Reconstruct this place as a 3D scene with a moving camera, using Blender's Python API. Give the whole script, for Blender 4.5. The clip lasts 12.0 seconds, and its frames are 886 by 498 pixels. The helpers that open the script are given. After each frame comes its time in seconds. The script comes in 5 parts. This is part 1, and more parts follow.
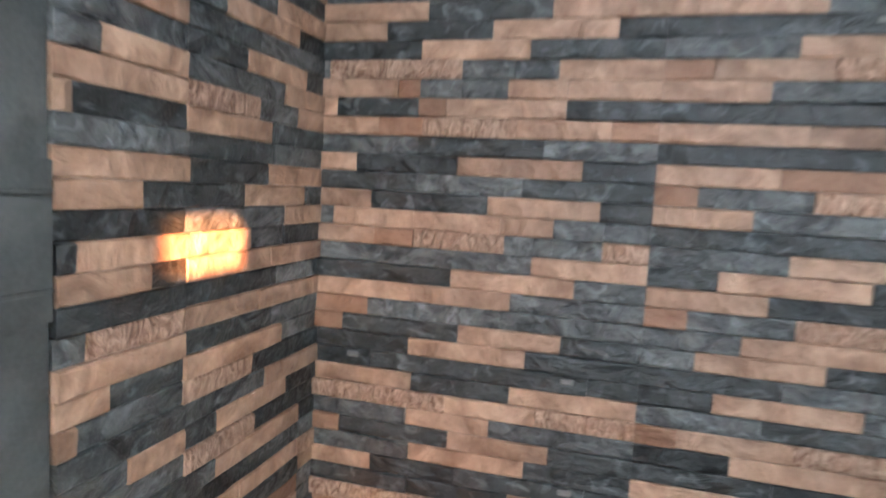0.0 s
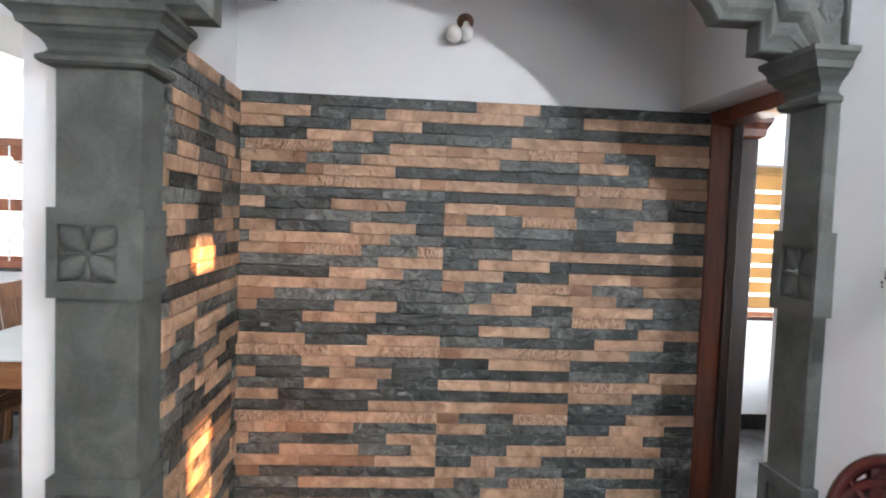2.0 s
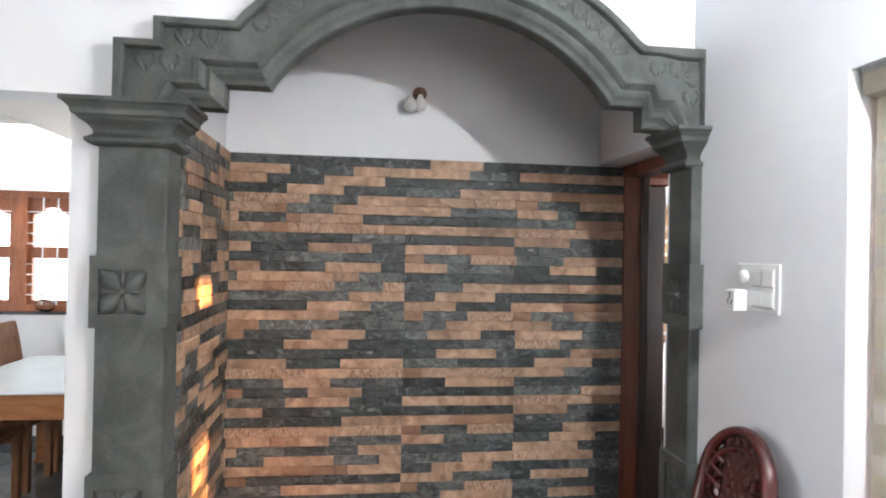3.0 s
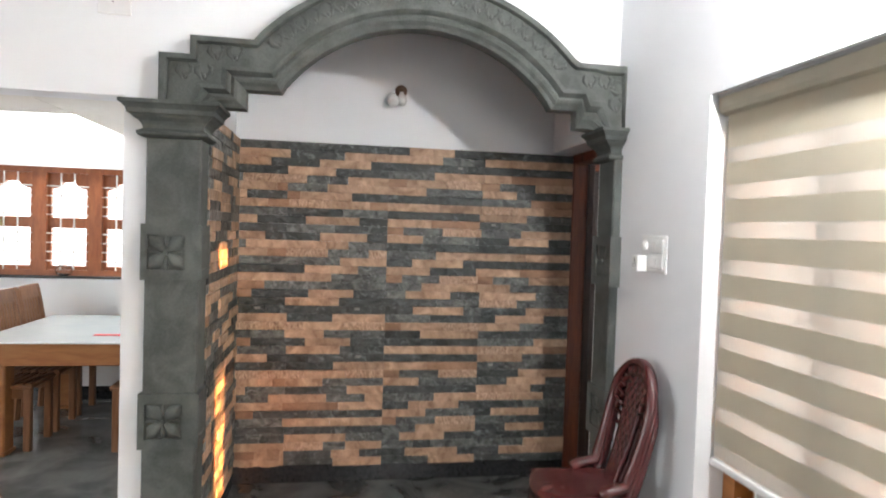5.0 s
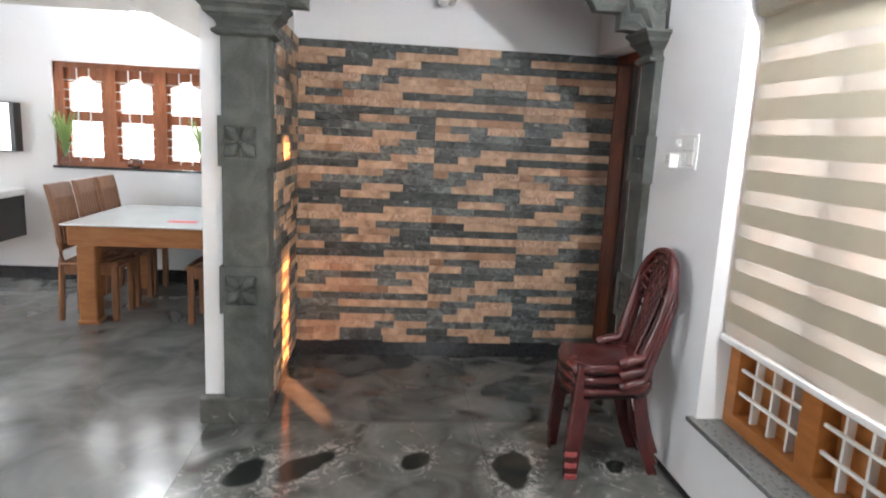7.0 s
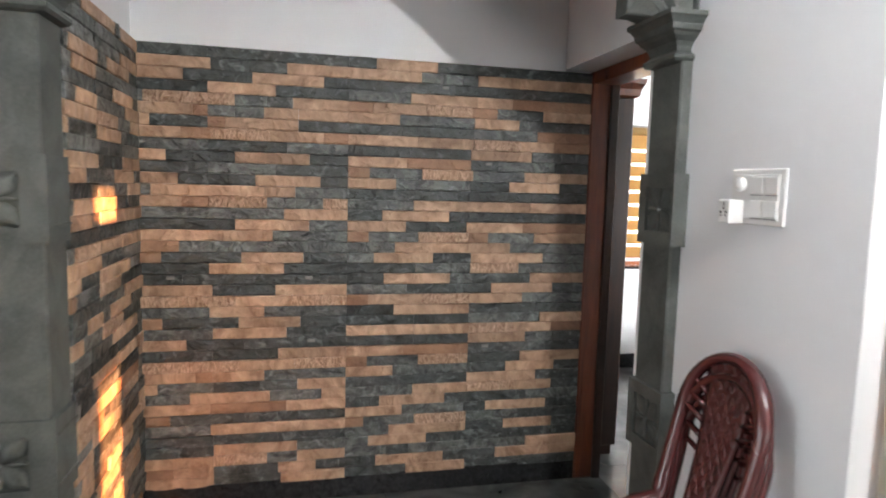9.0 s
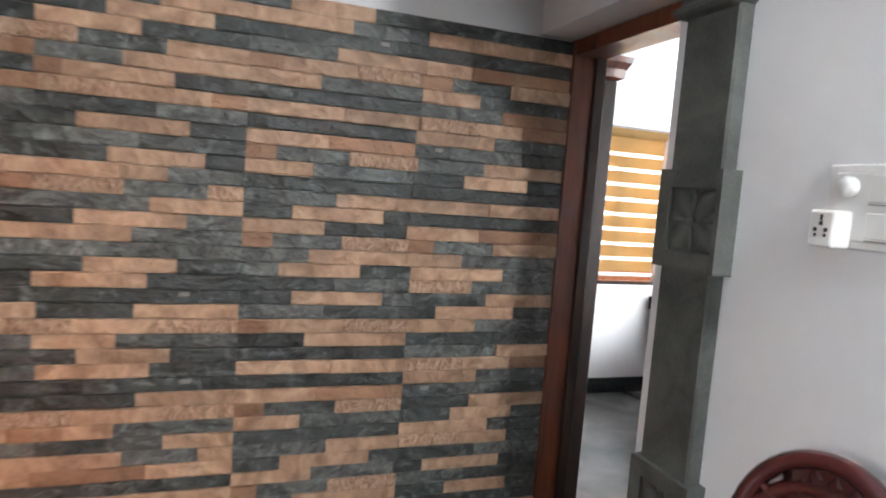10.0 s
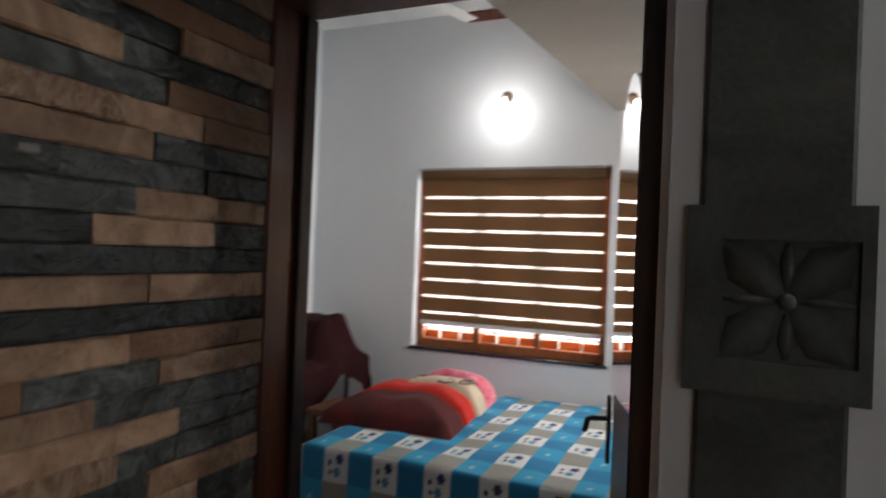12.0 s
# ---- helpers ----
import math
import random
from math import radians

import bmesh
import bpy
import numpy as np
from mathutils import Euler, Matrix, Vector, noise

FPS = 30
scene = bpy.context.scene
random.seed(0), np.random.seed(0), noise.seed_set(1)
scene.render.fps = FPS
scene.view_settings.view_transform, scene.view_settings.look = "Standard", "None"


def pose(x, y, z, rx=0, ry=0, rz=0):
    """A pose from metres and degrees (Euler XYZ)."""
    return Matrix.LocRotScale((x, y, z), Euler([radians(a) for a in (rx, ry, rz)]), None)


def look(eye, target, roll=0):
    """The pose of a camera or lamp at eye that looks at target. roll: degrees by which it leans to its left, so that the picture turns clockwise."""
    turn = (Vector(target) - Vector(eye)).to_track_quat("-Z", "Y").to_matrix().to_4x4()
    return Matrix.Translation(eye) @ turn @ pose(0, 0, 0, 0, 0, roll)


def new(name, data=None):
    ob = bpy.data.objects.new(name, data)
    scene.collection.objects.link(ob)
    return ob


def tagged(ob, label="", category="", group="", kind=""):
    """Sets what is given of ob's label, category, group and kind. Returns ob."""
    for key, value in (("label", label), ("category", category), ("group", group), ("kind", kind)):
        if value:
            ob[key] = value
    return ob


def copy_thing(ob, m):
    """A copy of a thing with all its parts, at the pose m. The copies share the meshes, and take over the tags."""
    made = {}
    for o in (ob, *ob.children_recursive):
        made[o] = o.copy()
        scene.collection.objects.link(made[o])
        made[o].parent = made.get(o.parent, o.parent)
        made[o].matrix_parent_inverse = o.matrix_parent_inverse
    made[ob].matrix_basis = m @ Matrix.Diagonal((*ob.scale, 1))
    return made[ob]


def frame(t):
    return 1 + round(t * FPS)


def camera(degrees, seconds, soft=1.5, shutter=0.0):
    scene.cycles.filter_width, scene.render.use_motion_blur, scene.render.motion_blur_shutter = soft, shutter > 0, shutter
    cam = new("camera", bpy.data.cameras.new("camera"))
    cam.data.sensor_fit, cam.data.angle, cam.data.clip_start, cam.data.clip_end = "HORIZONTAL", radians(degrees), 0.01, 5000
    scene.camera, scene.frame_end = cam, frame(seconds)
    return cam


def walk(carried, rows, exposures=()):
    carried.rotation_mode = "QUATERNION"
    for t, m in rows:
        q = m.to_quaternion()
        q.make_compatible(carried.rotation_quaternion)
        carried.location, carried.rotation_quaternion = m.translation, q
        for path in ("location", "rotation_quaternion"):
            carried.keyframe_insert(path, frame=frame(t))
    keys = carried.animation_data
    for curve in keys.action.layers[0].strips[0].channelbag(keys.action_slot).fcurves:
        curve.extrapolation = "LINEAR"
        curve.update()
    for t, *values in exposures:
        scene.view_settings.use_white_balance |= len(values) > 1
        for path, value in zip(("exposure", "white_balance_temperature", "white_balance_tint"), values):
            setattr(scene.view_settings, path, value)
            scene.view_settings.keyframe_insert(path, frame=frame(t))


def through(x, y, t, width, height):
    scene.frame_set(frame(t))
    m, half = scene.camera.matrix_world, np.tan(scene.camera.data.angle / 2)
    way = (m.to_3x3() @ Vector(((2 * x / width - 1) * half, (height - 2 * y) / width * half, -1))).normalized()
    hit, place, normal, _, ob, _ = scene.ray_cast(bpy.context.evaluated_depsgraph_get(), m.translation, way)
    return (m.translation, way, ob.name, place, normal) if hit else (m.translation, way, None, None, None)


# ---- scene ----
cam = camera(70.4, 12.0, soft=1.8, shutter=0.5)
# seconds, eye, yaw, pitch, roll
ROWS = [
    (0.0, 0.126, 0.175, 1.565, 15.63, -5.54, 3.05),
    (0.5, 0.064, -0.143, 1.587, 5.78, -1.60, 3.46),
    (1.0, -0.011, -0.464, 1.566, -4.17, -4.02, 2.96),
    (1.5, 0.010, -0.793, 1.583, -4.40, -4.42, 2.40),
    (2.0, 0.000, -0.998, 1.596, -4.08, -3.13, 2.15),
    (2.5, -0.059, -1.267, 1.582, -6.82, -3.63, 1.50),
    (2.7, -0.048, -1.367, 1.601, -7.51, -1.00, 1.02),
    (4.3, -0.043, -1.929, 1.626, -8.02, 1.93, 2.00),
    (4.5, 0.013, -1.973, 1.642, -6.12, -0.83, 2.67),
    (5.0, -0.085, -2.135, 1.589, -9.25, -1.70, 1.84),
    (5.5, -0.195, -2.291, 1.568, -10.84, -8.63, -0.30),
    (6.0, -0.198, -2.404, 1.538, -6.36, -10.13, 0.93),
    (6.5, -0.172, -2.492, 1.526, -6.11, -12.20, 3.01),
    (7.0, -0.142, -2.422, 1.533, -5.85, -10.20, 2.88),
    (7.2, -0.170, -2.361, 1.523, -7.57, -8.90, 2.97),
    (8.8, -0.046, -1.314, 1.526, -12.97, -6.29, 1.5),
    (9.0, -0.017, -1.160, 1.522, -12.92, -5.71, 1.6),
    (9.5, 0.059, -0.794, 1.535, -13.07, -5.83, 2.7),
    (10.0, 0.140, -0.426, 1.491, -19.42, -5.37, 4.3),
    (10.5, 0.278, -0.078, 1.480, -21.80, -4.61, 3.15),
    (11.0, 0.310, 0.265, 1.496, -32.33, -2.97, 4.69),
    (11.5, 0.275, 0.604, 1.508, -50.64, -2.80, 4.12),
    (12.0, 0.295, 0.884, 1.508, -66.43, 0.34, 2.28),
]


def eye_pose(x, y, z, yaw, pitch, roll):
    a, p = radians(yaw), radians(pitch)
    ahead = Vector((-math.sin(a) * math.cos(p), math.cos(a) * math.cos(p), math.sin(p)))
    return look((x, y, z), Vector((x, y, z)) + ahead, roll)


# seconds, stops, kelvin
EXPOSURES = [(t, e + 4.07, k, 10.0) for t, e, k in ((0.0, 0.10, 5750), (0.5, 0.19, 5650), (1.5, 0.10, 6050), (2.7, -0.02, 6250), (5.0, -0.1, 6600), (6.0, 0.02, 6450), (7.2, -0.05, 6450), (8.8, -0.1, 6500), (9.6, -0.12, 6800), (10.0, -0.1, 6400), (10.5, -0.65, 6400), (11.0, -1.8, 6600), (11.5, -1.85, 6700), (12.0, -2.2, 6800))]
walk(cam, [(t, eye_pose(x, y, z, yaw, pitch, roll)) for t, x, y, z, yaw, pitch, roll in ROWS], EXPOSURES)

# ---- world and lights ----
SUN_DIR = Vector((-0.51, 0.86, -0.15)).normalized()
world = bpy.data.worlds.new("world")
scene.world = world
world.use_nodes = True
wn = world.node_tree.nodes
sky = wn.new("ShaderNodeTexSky")
sky.sky_type, sky.sun_disc = "NISHITA", False
sky.sun_elevation = math.asin(-SUN_DIR.z)
sky.sun_rotation = math.atan2(-SUN_DIR.x, -SUN_DIR.y)
world.node_tree.links.new(sky.outputs[0], wn["Background"].inputs[0])
wn["Background"].inputs[1].default_value = 0.05


def lamp(name, kind, energy, color, m, size=0.1, size_y=None, spread=180):
    data = bpy.data.lights.new(name, kind)
    data.energy, data.color = energy, color
    if kind == "AREA":
        data.shape, data.size, data.size_y, data.spread = "RECTANGLE", size, size_y or size, radians(spread)
    elif kind == "POINT":
        data.shadow_soft_size = size
    elif kind == "SUN":
        data.angle = size
    ob = new(name, data)
    ob.matrix_world = m
    return ob


DAY = (0.93, 0.97, 1.0)
lamp("sun", "SUN", 5.0, (1.0, 0.35, 0.12), look((0, 0, 0), SUN_DIR), radians(0.5))
# daylight in the window openings, known and added
lamp("daylight_living", "AREA", 0.55, DAY, look((1.85, -1.05, 1.35), (0, -1.05, 1.35)), 2.0, 1.4)
lamp("daylight_dining", "AREA", 2.52, DAY, look((-2.47, 4.35, 1.6), (-2.47, 0, 1.55)), 2.2, 1.5)
lamp("daylight_bedroom", "AREA", 22, DAY, look((4.75, 2.2, 1.5), (0, 2.2, 1.5)), 1.5, 1.4)
lamp("daylight_bedroom_rear", "AREA", 6, DAY, look((2.8, 4.2, 1.5), (2.8, 0, 1.5)), 1.5, 1.4)
# brightens the bedroom through an added south opening, never in view
lamp("fill_bedroom_south", "AREA", 4.6, DAY, look((3.5, -0.02, 1.5), (3.5, 3, 1.35)), 1.2, 1.2, 95)
# both west windows are unseen, placed to light the right wall
lamp("daylight_dining_west", "AREA", 2.1, DAY, look((-4.96, 1.55, 1.5), (0, 1.55, 1.5)), 1.5, 1.6)
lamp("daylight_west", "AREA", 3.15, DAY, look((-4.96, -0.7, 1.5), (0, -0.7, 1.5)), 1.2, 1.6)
# fill through an added rear opening, set so the niche's right corner stays dark
lamp("fill_rear", "AREA", 3.0, DAY, look((0.84, -5.55, 1.6), (0.3, 0, 1.5)), 0.72, 1.9)
# wall lamps
LAMP_WHITE = (0.97, 0.98, 1.0)
SCONCE_LIVING = (1.105, -0.95, 2.47)
SCONCE_DINING = (-2.40, 3.66, 2.50)
SCONCE_BEDROOM = (4.02, 2.20, 2.44)
lamp("bulb_light_living", "POINT", 7.8, LAMP_WHITE, pose(*SCONCE_LIVING), 0.03)
lamp("bulb_light_dining", "POINT", 3.9, LAMP_WHITE, pose(*SCONCE_DINING), 0.035)
lamp("bulb_light_bedroom", "POINT", 1.4, LAMP_WHITE, pose(*SCONCE_BEDROOM), 0.035)


# ---- materials ----
def nodes_of(name):
    m = bpy.data.materials.new(name)
    m.use_nodes = True
    return m, m.node_tree.nodes, m.node_tree.links, m.node_tree.nodes["Principled BSDF"]


def mat(name, low, high=None, rough=0.5, scale=8.0, metal=0.0, bump=0.1, fine=60.0, spread=0.0, stretch=(1, 1, 1), rough_var=0.10, coat=0.0, detail=6.0, warp=0.4, fleck=None, facets=0.0):
    """A surface whose colour wanders between two tones, with fine relief. spread: how far pieces differ."""
    m, n, l, b = nodes_of(name)
    high = high or tuple(min(1, c * 1.12) for c in low)
    tc = n.new("ShaderNodeTexCoord")
    mp = n.new("ShaderNodeMapping")
    mp.inputs["Scale"].default_value = stretch
    l.new(tc.outputs["Object"], mp.inputs[0])
    at = mp.outputs[0]
    if spread:
        info = n.new("ShaderNodeObjectInfo")
        add = n.new("ShaderNodeVectorMath")
        add.operation = "MULTIPLY_ADD"
        add.inputs[1].default_value = (1, 1, 1)
        comb = n.new("ShaderNodeCombineXYZ")
        mul = n.new("ShaderNodeMath")
        mul.operation = "MULTIPLY"
        mul.inputs[1].default_value = 37.0
        l.new(info.outputs["Random"], mul.inputs[0])
        for k in range(3):
            l.new(mul.outputs[0], comb.inputs[k])
        l.new(at, add.inputs[0])
        l.new(comb.outputs[0], add.inputs[2])
        at = add.outputs[0]
    big = n.new("ShaderNodeTexNoise")
    big.inputs["Scale"].default_value, big.inputs["Detail"].default_value, big.inputs["Distortion"].default_value = scale, detail, warp
    small = n.new("ShaderNodeTexNoise")
    small.inputs["Scale"].default_value, small.inputs["Detail"].default_value = fine, 4
    l.new(at, big.inputs["Vector"])
    l.new(at, small.inputs["Vector"])
    ramp = n.new("ShaderNodeValToRGB")
    ramp.color_ramp.elements[0].position, ramp.color_ramp.elements[1].position = 0.32, 0.68
    ramp.color_ramp.elements[0].color, ramp.color_ramp.elements[1].color = (*low, 1), (*high, 1)
    mix = n.new("ShaderNodeMath")
    mix.operation = "MULTIPLY_ADD"
    mix.inputs[1].default_value, mix.inputs[2].default_value = 0.3, -0.15
    l.new(small.outputs["Fac"], mix.inputs[0])
    tot = n.new("ShaderNodeMath")
    l.new(big.outputs["Fac"], tot.inputs[0])
    l.new(mix.outputs[0], tot.inputs[1])
    l.new(tot.outputs[0], ramp.inputs[0])
    col = ramp.outputs[0]
    if fleck:
        # pale crystalline flecks in patches
        fl, gate, mixf = n.new("ShaderNodeTexNoise"), n.new("ShaderNodeMapRange"), n.new("ShaderNodeMixRGB")
        fl.inputs["Scale"].default_value, fl.inputs["Detail"].default_value, fl.inputs["Distortion"].default_value = 15.0, 5, 1.6
        l.new(at, fl.inputs["Vector"])
        gate.inputs["From Min"].default_value, gate.inputs["From Max"].default_value = 0.54, 0.74
        gate.inputs["To Max"].default_value = 0.9
        l.new(fl.outputs["Fac"], gate.inputs["Value"])
        l.new(gate.outputs[0], mixf.inputs[0])
        l.new(col, mixf.inputs[1])
        mixf.inputs[2].default_value = (*fleck, 1)
        col = mixf.outputs[0]
    if spread:
        hsv = n.new("ShaderNodeHueSaturation")
        rng = n.new("ShaderNodeMapRange")
        rng.inputs["To Min"].default_value, rng.inputs["To Max"].default_value = 1 - spread, 1 + spread
        l.new(info.outputs["Random"], rng.inputs["Value"])
        l.new(rng.outputs[0], hsv.inputs["Value"])
        l.new(col, hsv.inputs["Color"])
        col = hsv.outputs[0]
    l.new(col, b.inputs["Base Color"])
    rr = n.new("ShaderNodeMapRange")
    rr.inputs["To Min"].default_value, rr.inputs["To Max"].default_value = max(0.02, rough - rough_var), min(1, rough + rough_var)
    l.new(big.outputs["Fac"], rr.inputs["Value"])
    l.new(rr.outputs[0], b.inputs["Roughness"])
    b.inputs["Metallic"].default_value, b.inputs["Coat Weight"].default_value = metal, coat
    if bump:
        bp = n.new("ShaderNodeBump")
        bp.inputs["Strength"].default_value, bp.inputs["Distance"].default_value = min(1, bump), 0.004 if bump < 0.75 else 0.019
        height = tot.outputs[0]
        if facets:
            # chiselled faces: overlapping hollows of uneven size
            hollow, lift = n.new("ShaderNodeTexVoronoi"), n.new("ShaderNodeMath")
            hollow.feature = "SMOOTH_F1"
            hollow.inputs["Scale"].default_value, hollow.inputs["Smoothness"].default_value = facets, 0.25
            skew, bent = n.new("ShaderNodeMapping"), n.new("ShaderNodeMixRGB")
            skew.inputs["Rotation"].default_value, skew.inputs["Scale"].default_value = (radians(25), radians(38), 0), (1.0, 1.0, 0.55)
            bent.inputs[0].default_value = 0.10
            l.new(at, bent.inputs[1])
            l.new(big.outputs["Color"], bent.inputs[2])
            l.new(bent.outputs[0], skew.inputs[0])
            l.new(skew.outputs[0], hollow.inputs["Vector"])
            lift.operation = "MULTIPLY_ADD"
            lift.inputs[1].default_value = 0.40
            l.new(hollow.outputs["Distance"], lift.inputs[0])
            l.new(tot.outputs[0], lift.inputs[2])
            height = lift.outputs[0]
        l.new(height, bp.inputs["Height"])
        l.new(bp.outputs[0], b.inputs["Normal"])
    return m


def glass(name, tint=(1, 1, 1), rough=0.0):
    m, n, l, b = nodes_of(name)
    b.inputs["Base Color"].default_value, b.inputs["Roughness"].default_value = (*tint, 1), rough
    b.inputs["Transmission Weight"].default_value, b.inputs["IOR"].default_value = 1.0, 1.45
    return m


def glow(name, color, strength):
    m, n, l, b = nodes_of(name)
    b.inputs["Emission Color"].default_value, b.inputs["Emission Strength"].default_value = (*color, 1), strength
    return m


def cloth(name, color, through, rough=0.9, weave=900.0, open_weave=0.0):
    """A woven fabric that lets part of the light through."""
    m, n, l, b = nodes_of(name)
    tc, wave, no = n.new("ShaderNodeTexCoord"), n.new("ShaderNodeTexWave"), n.new("ShaderNodeTexNoise")
    wave.inputs["Scale"].default_value, wave.inputs["Distortion"].default_value = weave / 6, 2.0
    no.inputs["Scale"].default_value = 5.0
    l.new(tc.outputs["Object"], wave.inputs["Vector"])
    l.new(tc.outputs["Object"], no.inputs["Vector"])
    hsv, rng = n.new("ShaderNodeHueSaturation"), n.new("ShaderNodeMapRange")
    rng.inputs["To Min"].default_value, rng.inputs["To Max"].default_value = 0.9, 1.1
    l.new(no.outputs["Fac"], rng.inputs["Value"])
    l.new(rng.outputs[0], hsv.inputs["Value"])
    hsv.inputs["Color"].default_value = (*color, 1)
    l.new(hsv.outputs[0], b.inputs["Base Color"])
    b.inputs["Roughness"].default_value, b.inputs["Specular IOR Level"].default_value = rough, 0.2
    bp = n.new("ShaderNodeBump")
    bp.inputs["Strength"].default_value, bp.inputs["Distance"].default_value = 0.15, 0.001
    l.new(wave.outputs["Fac"], bp.inputs["Height"])
    l.new(bp.outputs[0], b.inputs["Normal"])
    if through:
        tr, mix = n.new("ShaderNodeBsdfTranslucent"), n.new("ShaderNodeMixShader")
        l.new(hsv.outputs[0], tr.inputs["Color"])
        mix.inputs[0].default_value = through
        l.new(b.outputs[0], mix.inputs[1])
        l.new(tr.outputs[0], mix.inputs[2])
        surface = mix
        if open_weave:
            clear, surface = n.new("ShaderNodeBsdfTransparent"), n.new("ShaderNodeMixShader")
            surface.inputs[0].default_value = open_weave
            l.new(mix.outputs[0], surface.inputs[1])
            l.new(clear.outputs[0], surface.inputs[2])
        l.new(surface.outputs[0], n["Material Output"].inputs["Surface"])
    return m


def marble(name, base, cloud, vein, vein_width, blotch, gloss=(0.07, 0.20), swirl=1.1, ovals=()):
    """Polished dark stone: cloudy ground, near-black oval patches ringed by pale grains, few thin veins."""
    m, n, l, b = nodes_of(name)
    tc = n.new("ShaderNodeTexCoord")

    def noisy(scale, detail, distortion=0.0, at=None):
        k = n.new("ShaderNodeTexNoise")
        k.inputs["Scale"].default_value, k.inputs["Detail"].default_value, k.inputs["Distortion"].default_value = scale, detail, distortion
        l.new(at or tc.outputs["Object"], k.inputs["Vector"])
        return k

    def ranged(value, a, b, c=0.0, d=1.0):
        k = n.new("ShaderNodeMapRange")
        k.interpolation_type = "SMOOTHSTEP"
        for key, v in (("From Min", a), ("From Max", b), ("To Min", c), ("To Max", d)):
            k.inputs[key].default_value = v
        l.new(value, k.inputs["Value"])
        return k.outputs[0]

    def times(p, q):
        k = n.new("ShaderNodeMath")
        k.operation = "MULTIPLY"
        l.new(p, k.inputs[0])
        if isinstance(q, float):
            k.inputs[1].default_value = q
        else:
            l.new(q, k.inputs[1])
        return k.outputs[0]

    def over(fac, low, color):
        k = n.new("ShaderNodeMixRGB")
        l.new(fac, k.inputs[0])
        l.new(low, k.inputs[1])
        k.inputs[2].default_value = (*color, 1)
        return k.outputs[0]

    warp = noisy(5.0, 5)
    wv = n.new("ShaderNodeVectorMath")
    wv.operation = "MULTIPLY_ADD"
    wv.inputs[1].default_value = (0.16, 0.16, 0.16)
    l.new(warp.outputs["Color"], wv.inputs[0])
    l.new(tc.outputs["Object"], wv.inputs[2])
    clouds = noisy(3.2, 10, swirl).outputs["Fac"]
    grain = noisy(42.0, 6, 0.6).outputs["Fac"]
    streak = noisy(15.0, 9, 2.2).outputs["Fac"]
    patch = noisy(1.5, 3).outputs["Fac"]
    r1 = n.new("ShaderNodeValToRGB")
    r1.color_ramp.elements[0].position, r1.color_ramp.elements[1].position = 0.36, 0.70
    r1.color_ramp.elements[0].color, r1.color_ramp.elements[1].color = (*base, 1), (*cloud, 1)
    l.new(clouds, r1.inputs[0])
    spots = n.new("ShaderNodeTexVoronoi")
    spots.inputs["Scale"].default_value = 2.7
    # patches drawn out along one way
    slant = n.new("ShaderNodeMapping")
    slant.inputs["Rotation"].default_value = (0, 0, radians(-32))
    slant.inputs["Scale"].default_value = (0.75, 1.7, 1.0)
    l.new(wv.outputs[0], slant.inputs[0])
    l.new(slant.outputs[0], spots.inputs["Vector"])
    here = ranged(patch, 0.43, 0.51)
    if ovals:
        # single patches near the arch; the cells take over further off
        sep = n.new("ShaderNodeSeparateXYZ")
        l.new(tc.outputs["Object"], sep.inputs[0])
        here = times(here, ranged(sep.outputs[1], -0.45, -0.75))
    dark = times(times(ranged(spots.outputs["Distance"], 0.34, 0.25), here), blotch)
    ring = times(times(ranged(spots.outputs["Distance"], 0.27, 0.36), ranged(spots.outputs["Distance"], 0.58, 0.38)), here)
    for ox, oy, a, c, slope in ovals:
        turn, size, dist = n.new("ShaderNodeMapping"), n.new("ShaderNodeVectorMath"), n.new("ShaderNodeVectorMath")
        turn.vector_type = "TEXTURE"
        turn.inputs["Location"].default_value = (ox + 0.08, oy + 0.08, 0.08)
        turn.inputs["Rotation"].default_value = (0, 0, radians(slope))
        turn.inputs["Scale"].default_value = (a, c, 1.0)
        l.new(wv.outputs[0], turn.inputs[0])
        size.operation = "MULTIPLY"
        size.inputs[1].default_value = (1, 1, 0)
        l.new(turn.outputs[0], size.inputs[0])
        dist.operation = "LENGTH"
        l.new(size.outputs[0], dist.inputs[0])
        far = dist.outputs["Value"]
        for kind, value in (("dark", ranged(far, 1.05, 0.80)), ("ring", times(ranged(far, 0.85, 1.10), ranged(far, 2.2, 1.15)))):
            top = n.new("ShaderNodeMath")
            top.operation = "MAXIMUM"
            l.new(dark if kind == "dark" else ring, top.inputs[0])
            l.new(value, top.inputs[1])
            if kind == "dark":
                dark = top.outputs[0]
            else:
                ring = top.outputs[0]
    pale = times(times(ring, ranged(streak, 0.50, 0.60)), blotch * 0.6)
    wisp = times(ranged(noisy(7.0, 9, 2.6).outputs["Fac"], 0.60, 0.72), blotch * 0.35)
    vor = n.new("ShaderNodeTexVoronoi")
    vor.feature = "DISTANCE_TO_EDGE"
    vor.inputs["Scale"].default_value = 1.3
    l.new(wv.outputs[0], vor.inputs["Vector"])
    line = times(times(ranged(vor.outputs["Distance"], vein_width, 0.0), ranged(noisy(3.5, 4).outputs["Fac"], 0.50, 0.62)), ranged(grain, 0.38, 0.58))
    col = over(times(line, 0.6), over(pale, over(wisp, r1.outputs[0], vein), vein), vein)
    col = over(dark, col, (0.012, 0.014, 0.013))
    l.new(col, b.inputs["Base Color"])
    l.new(ranged(clouds, 0.3, 0.7, *gloss), b.inputs["Roughness"])
    return m


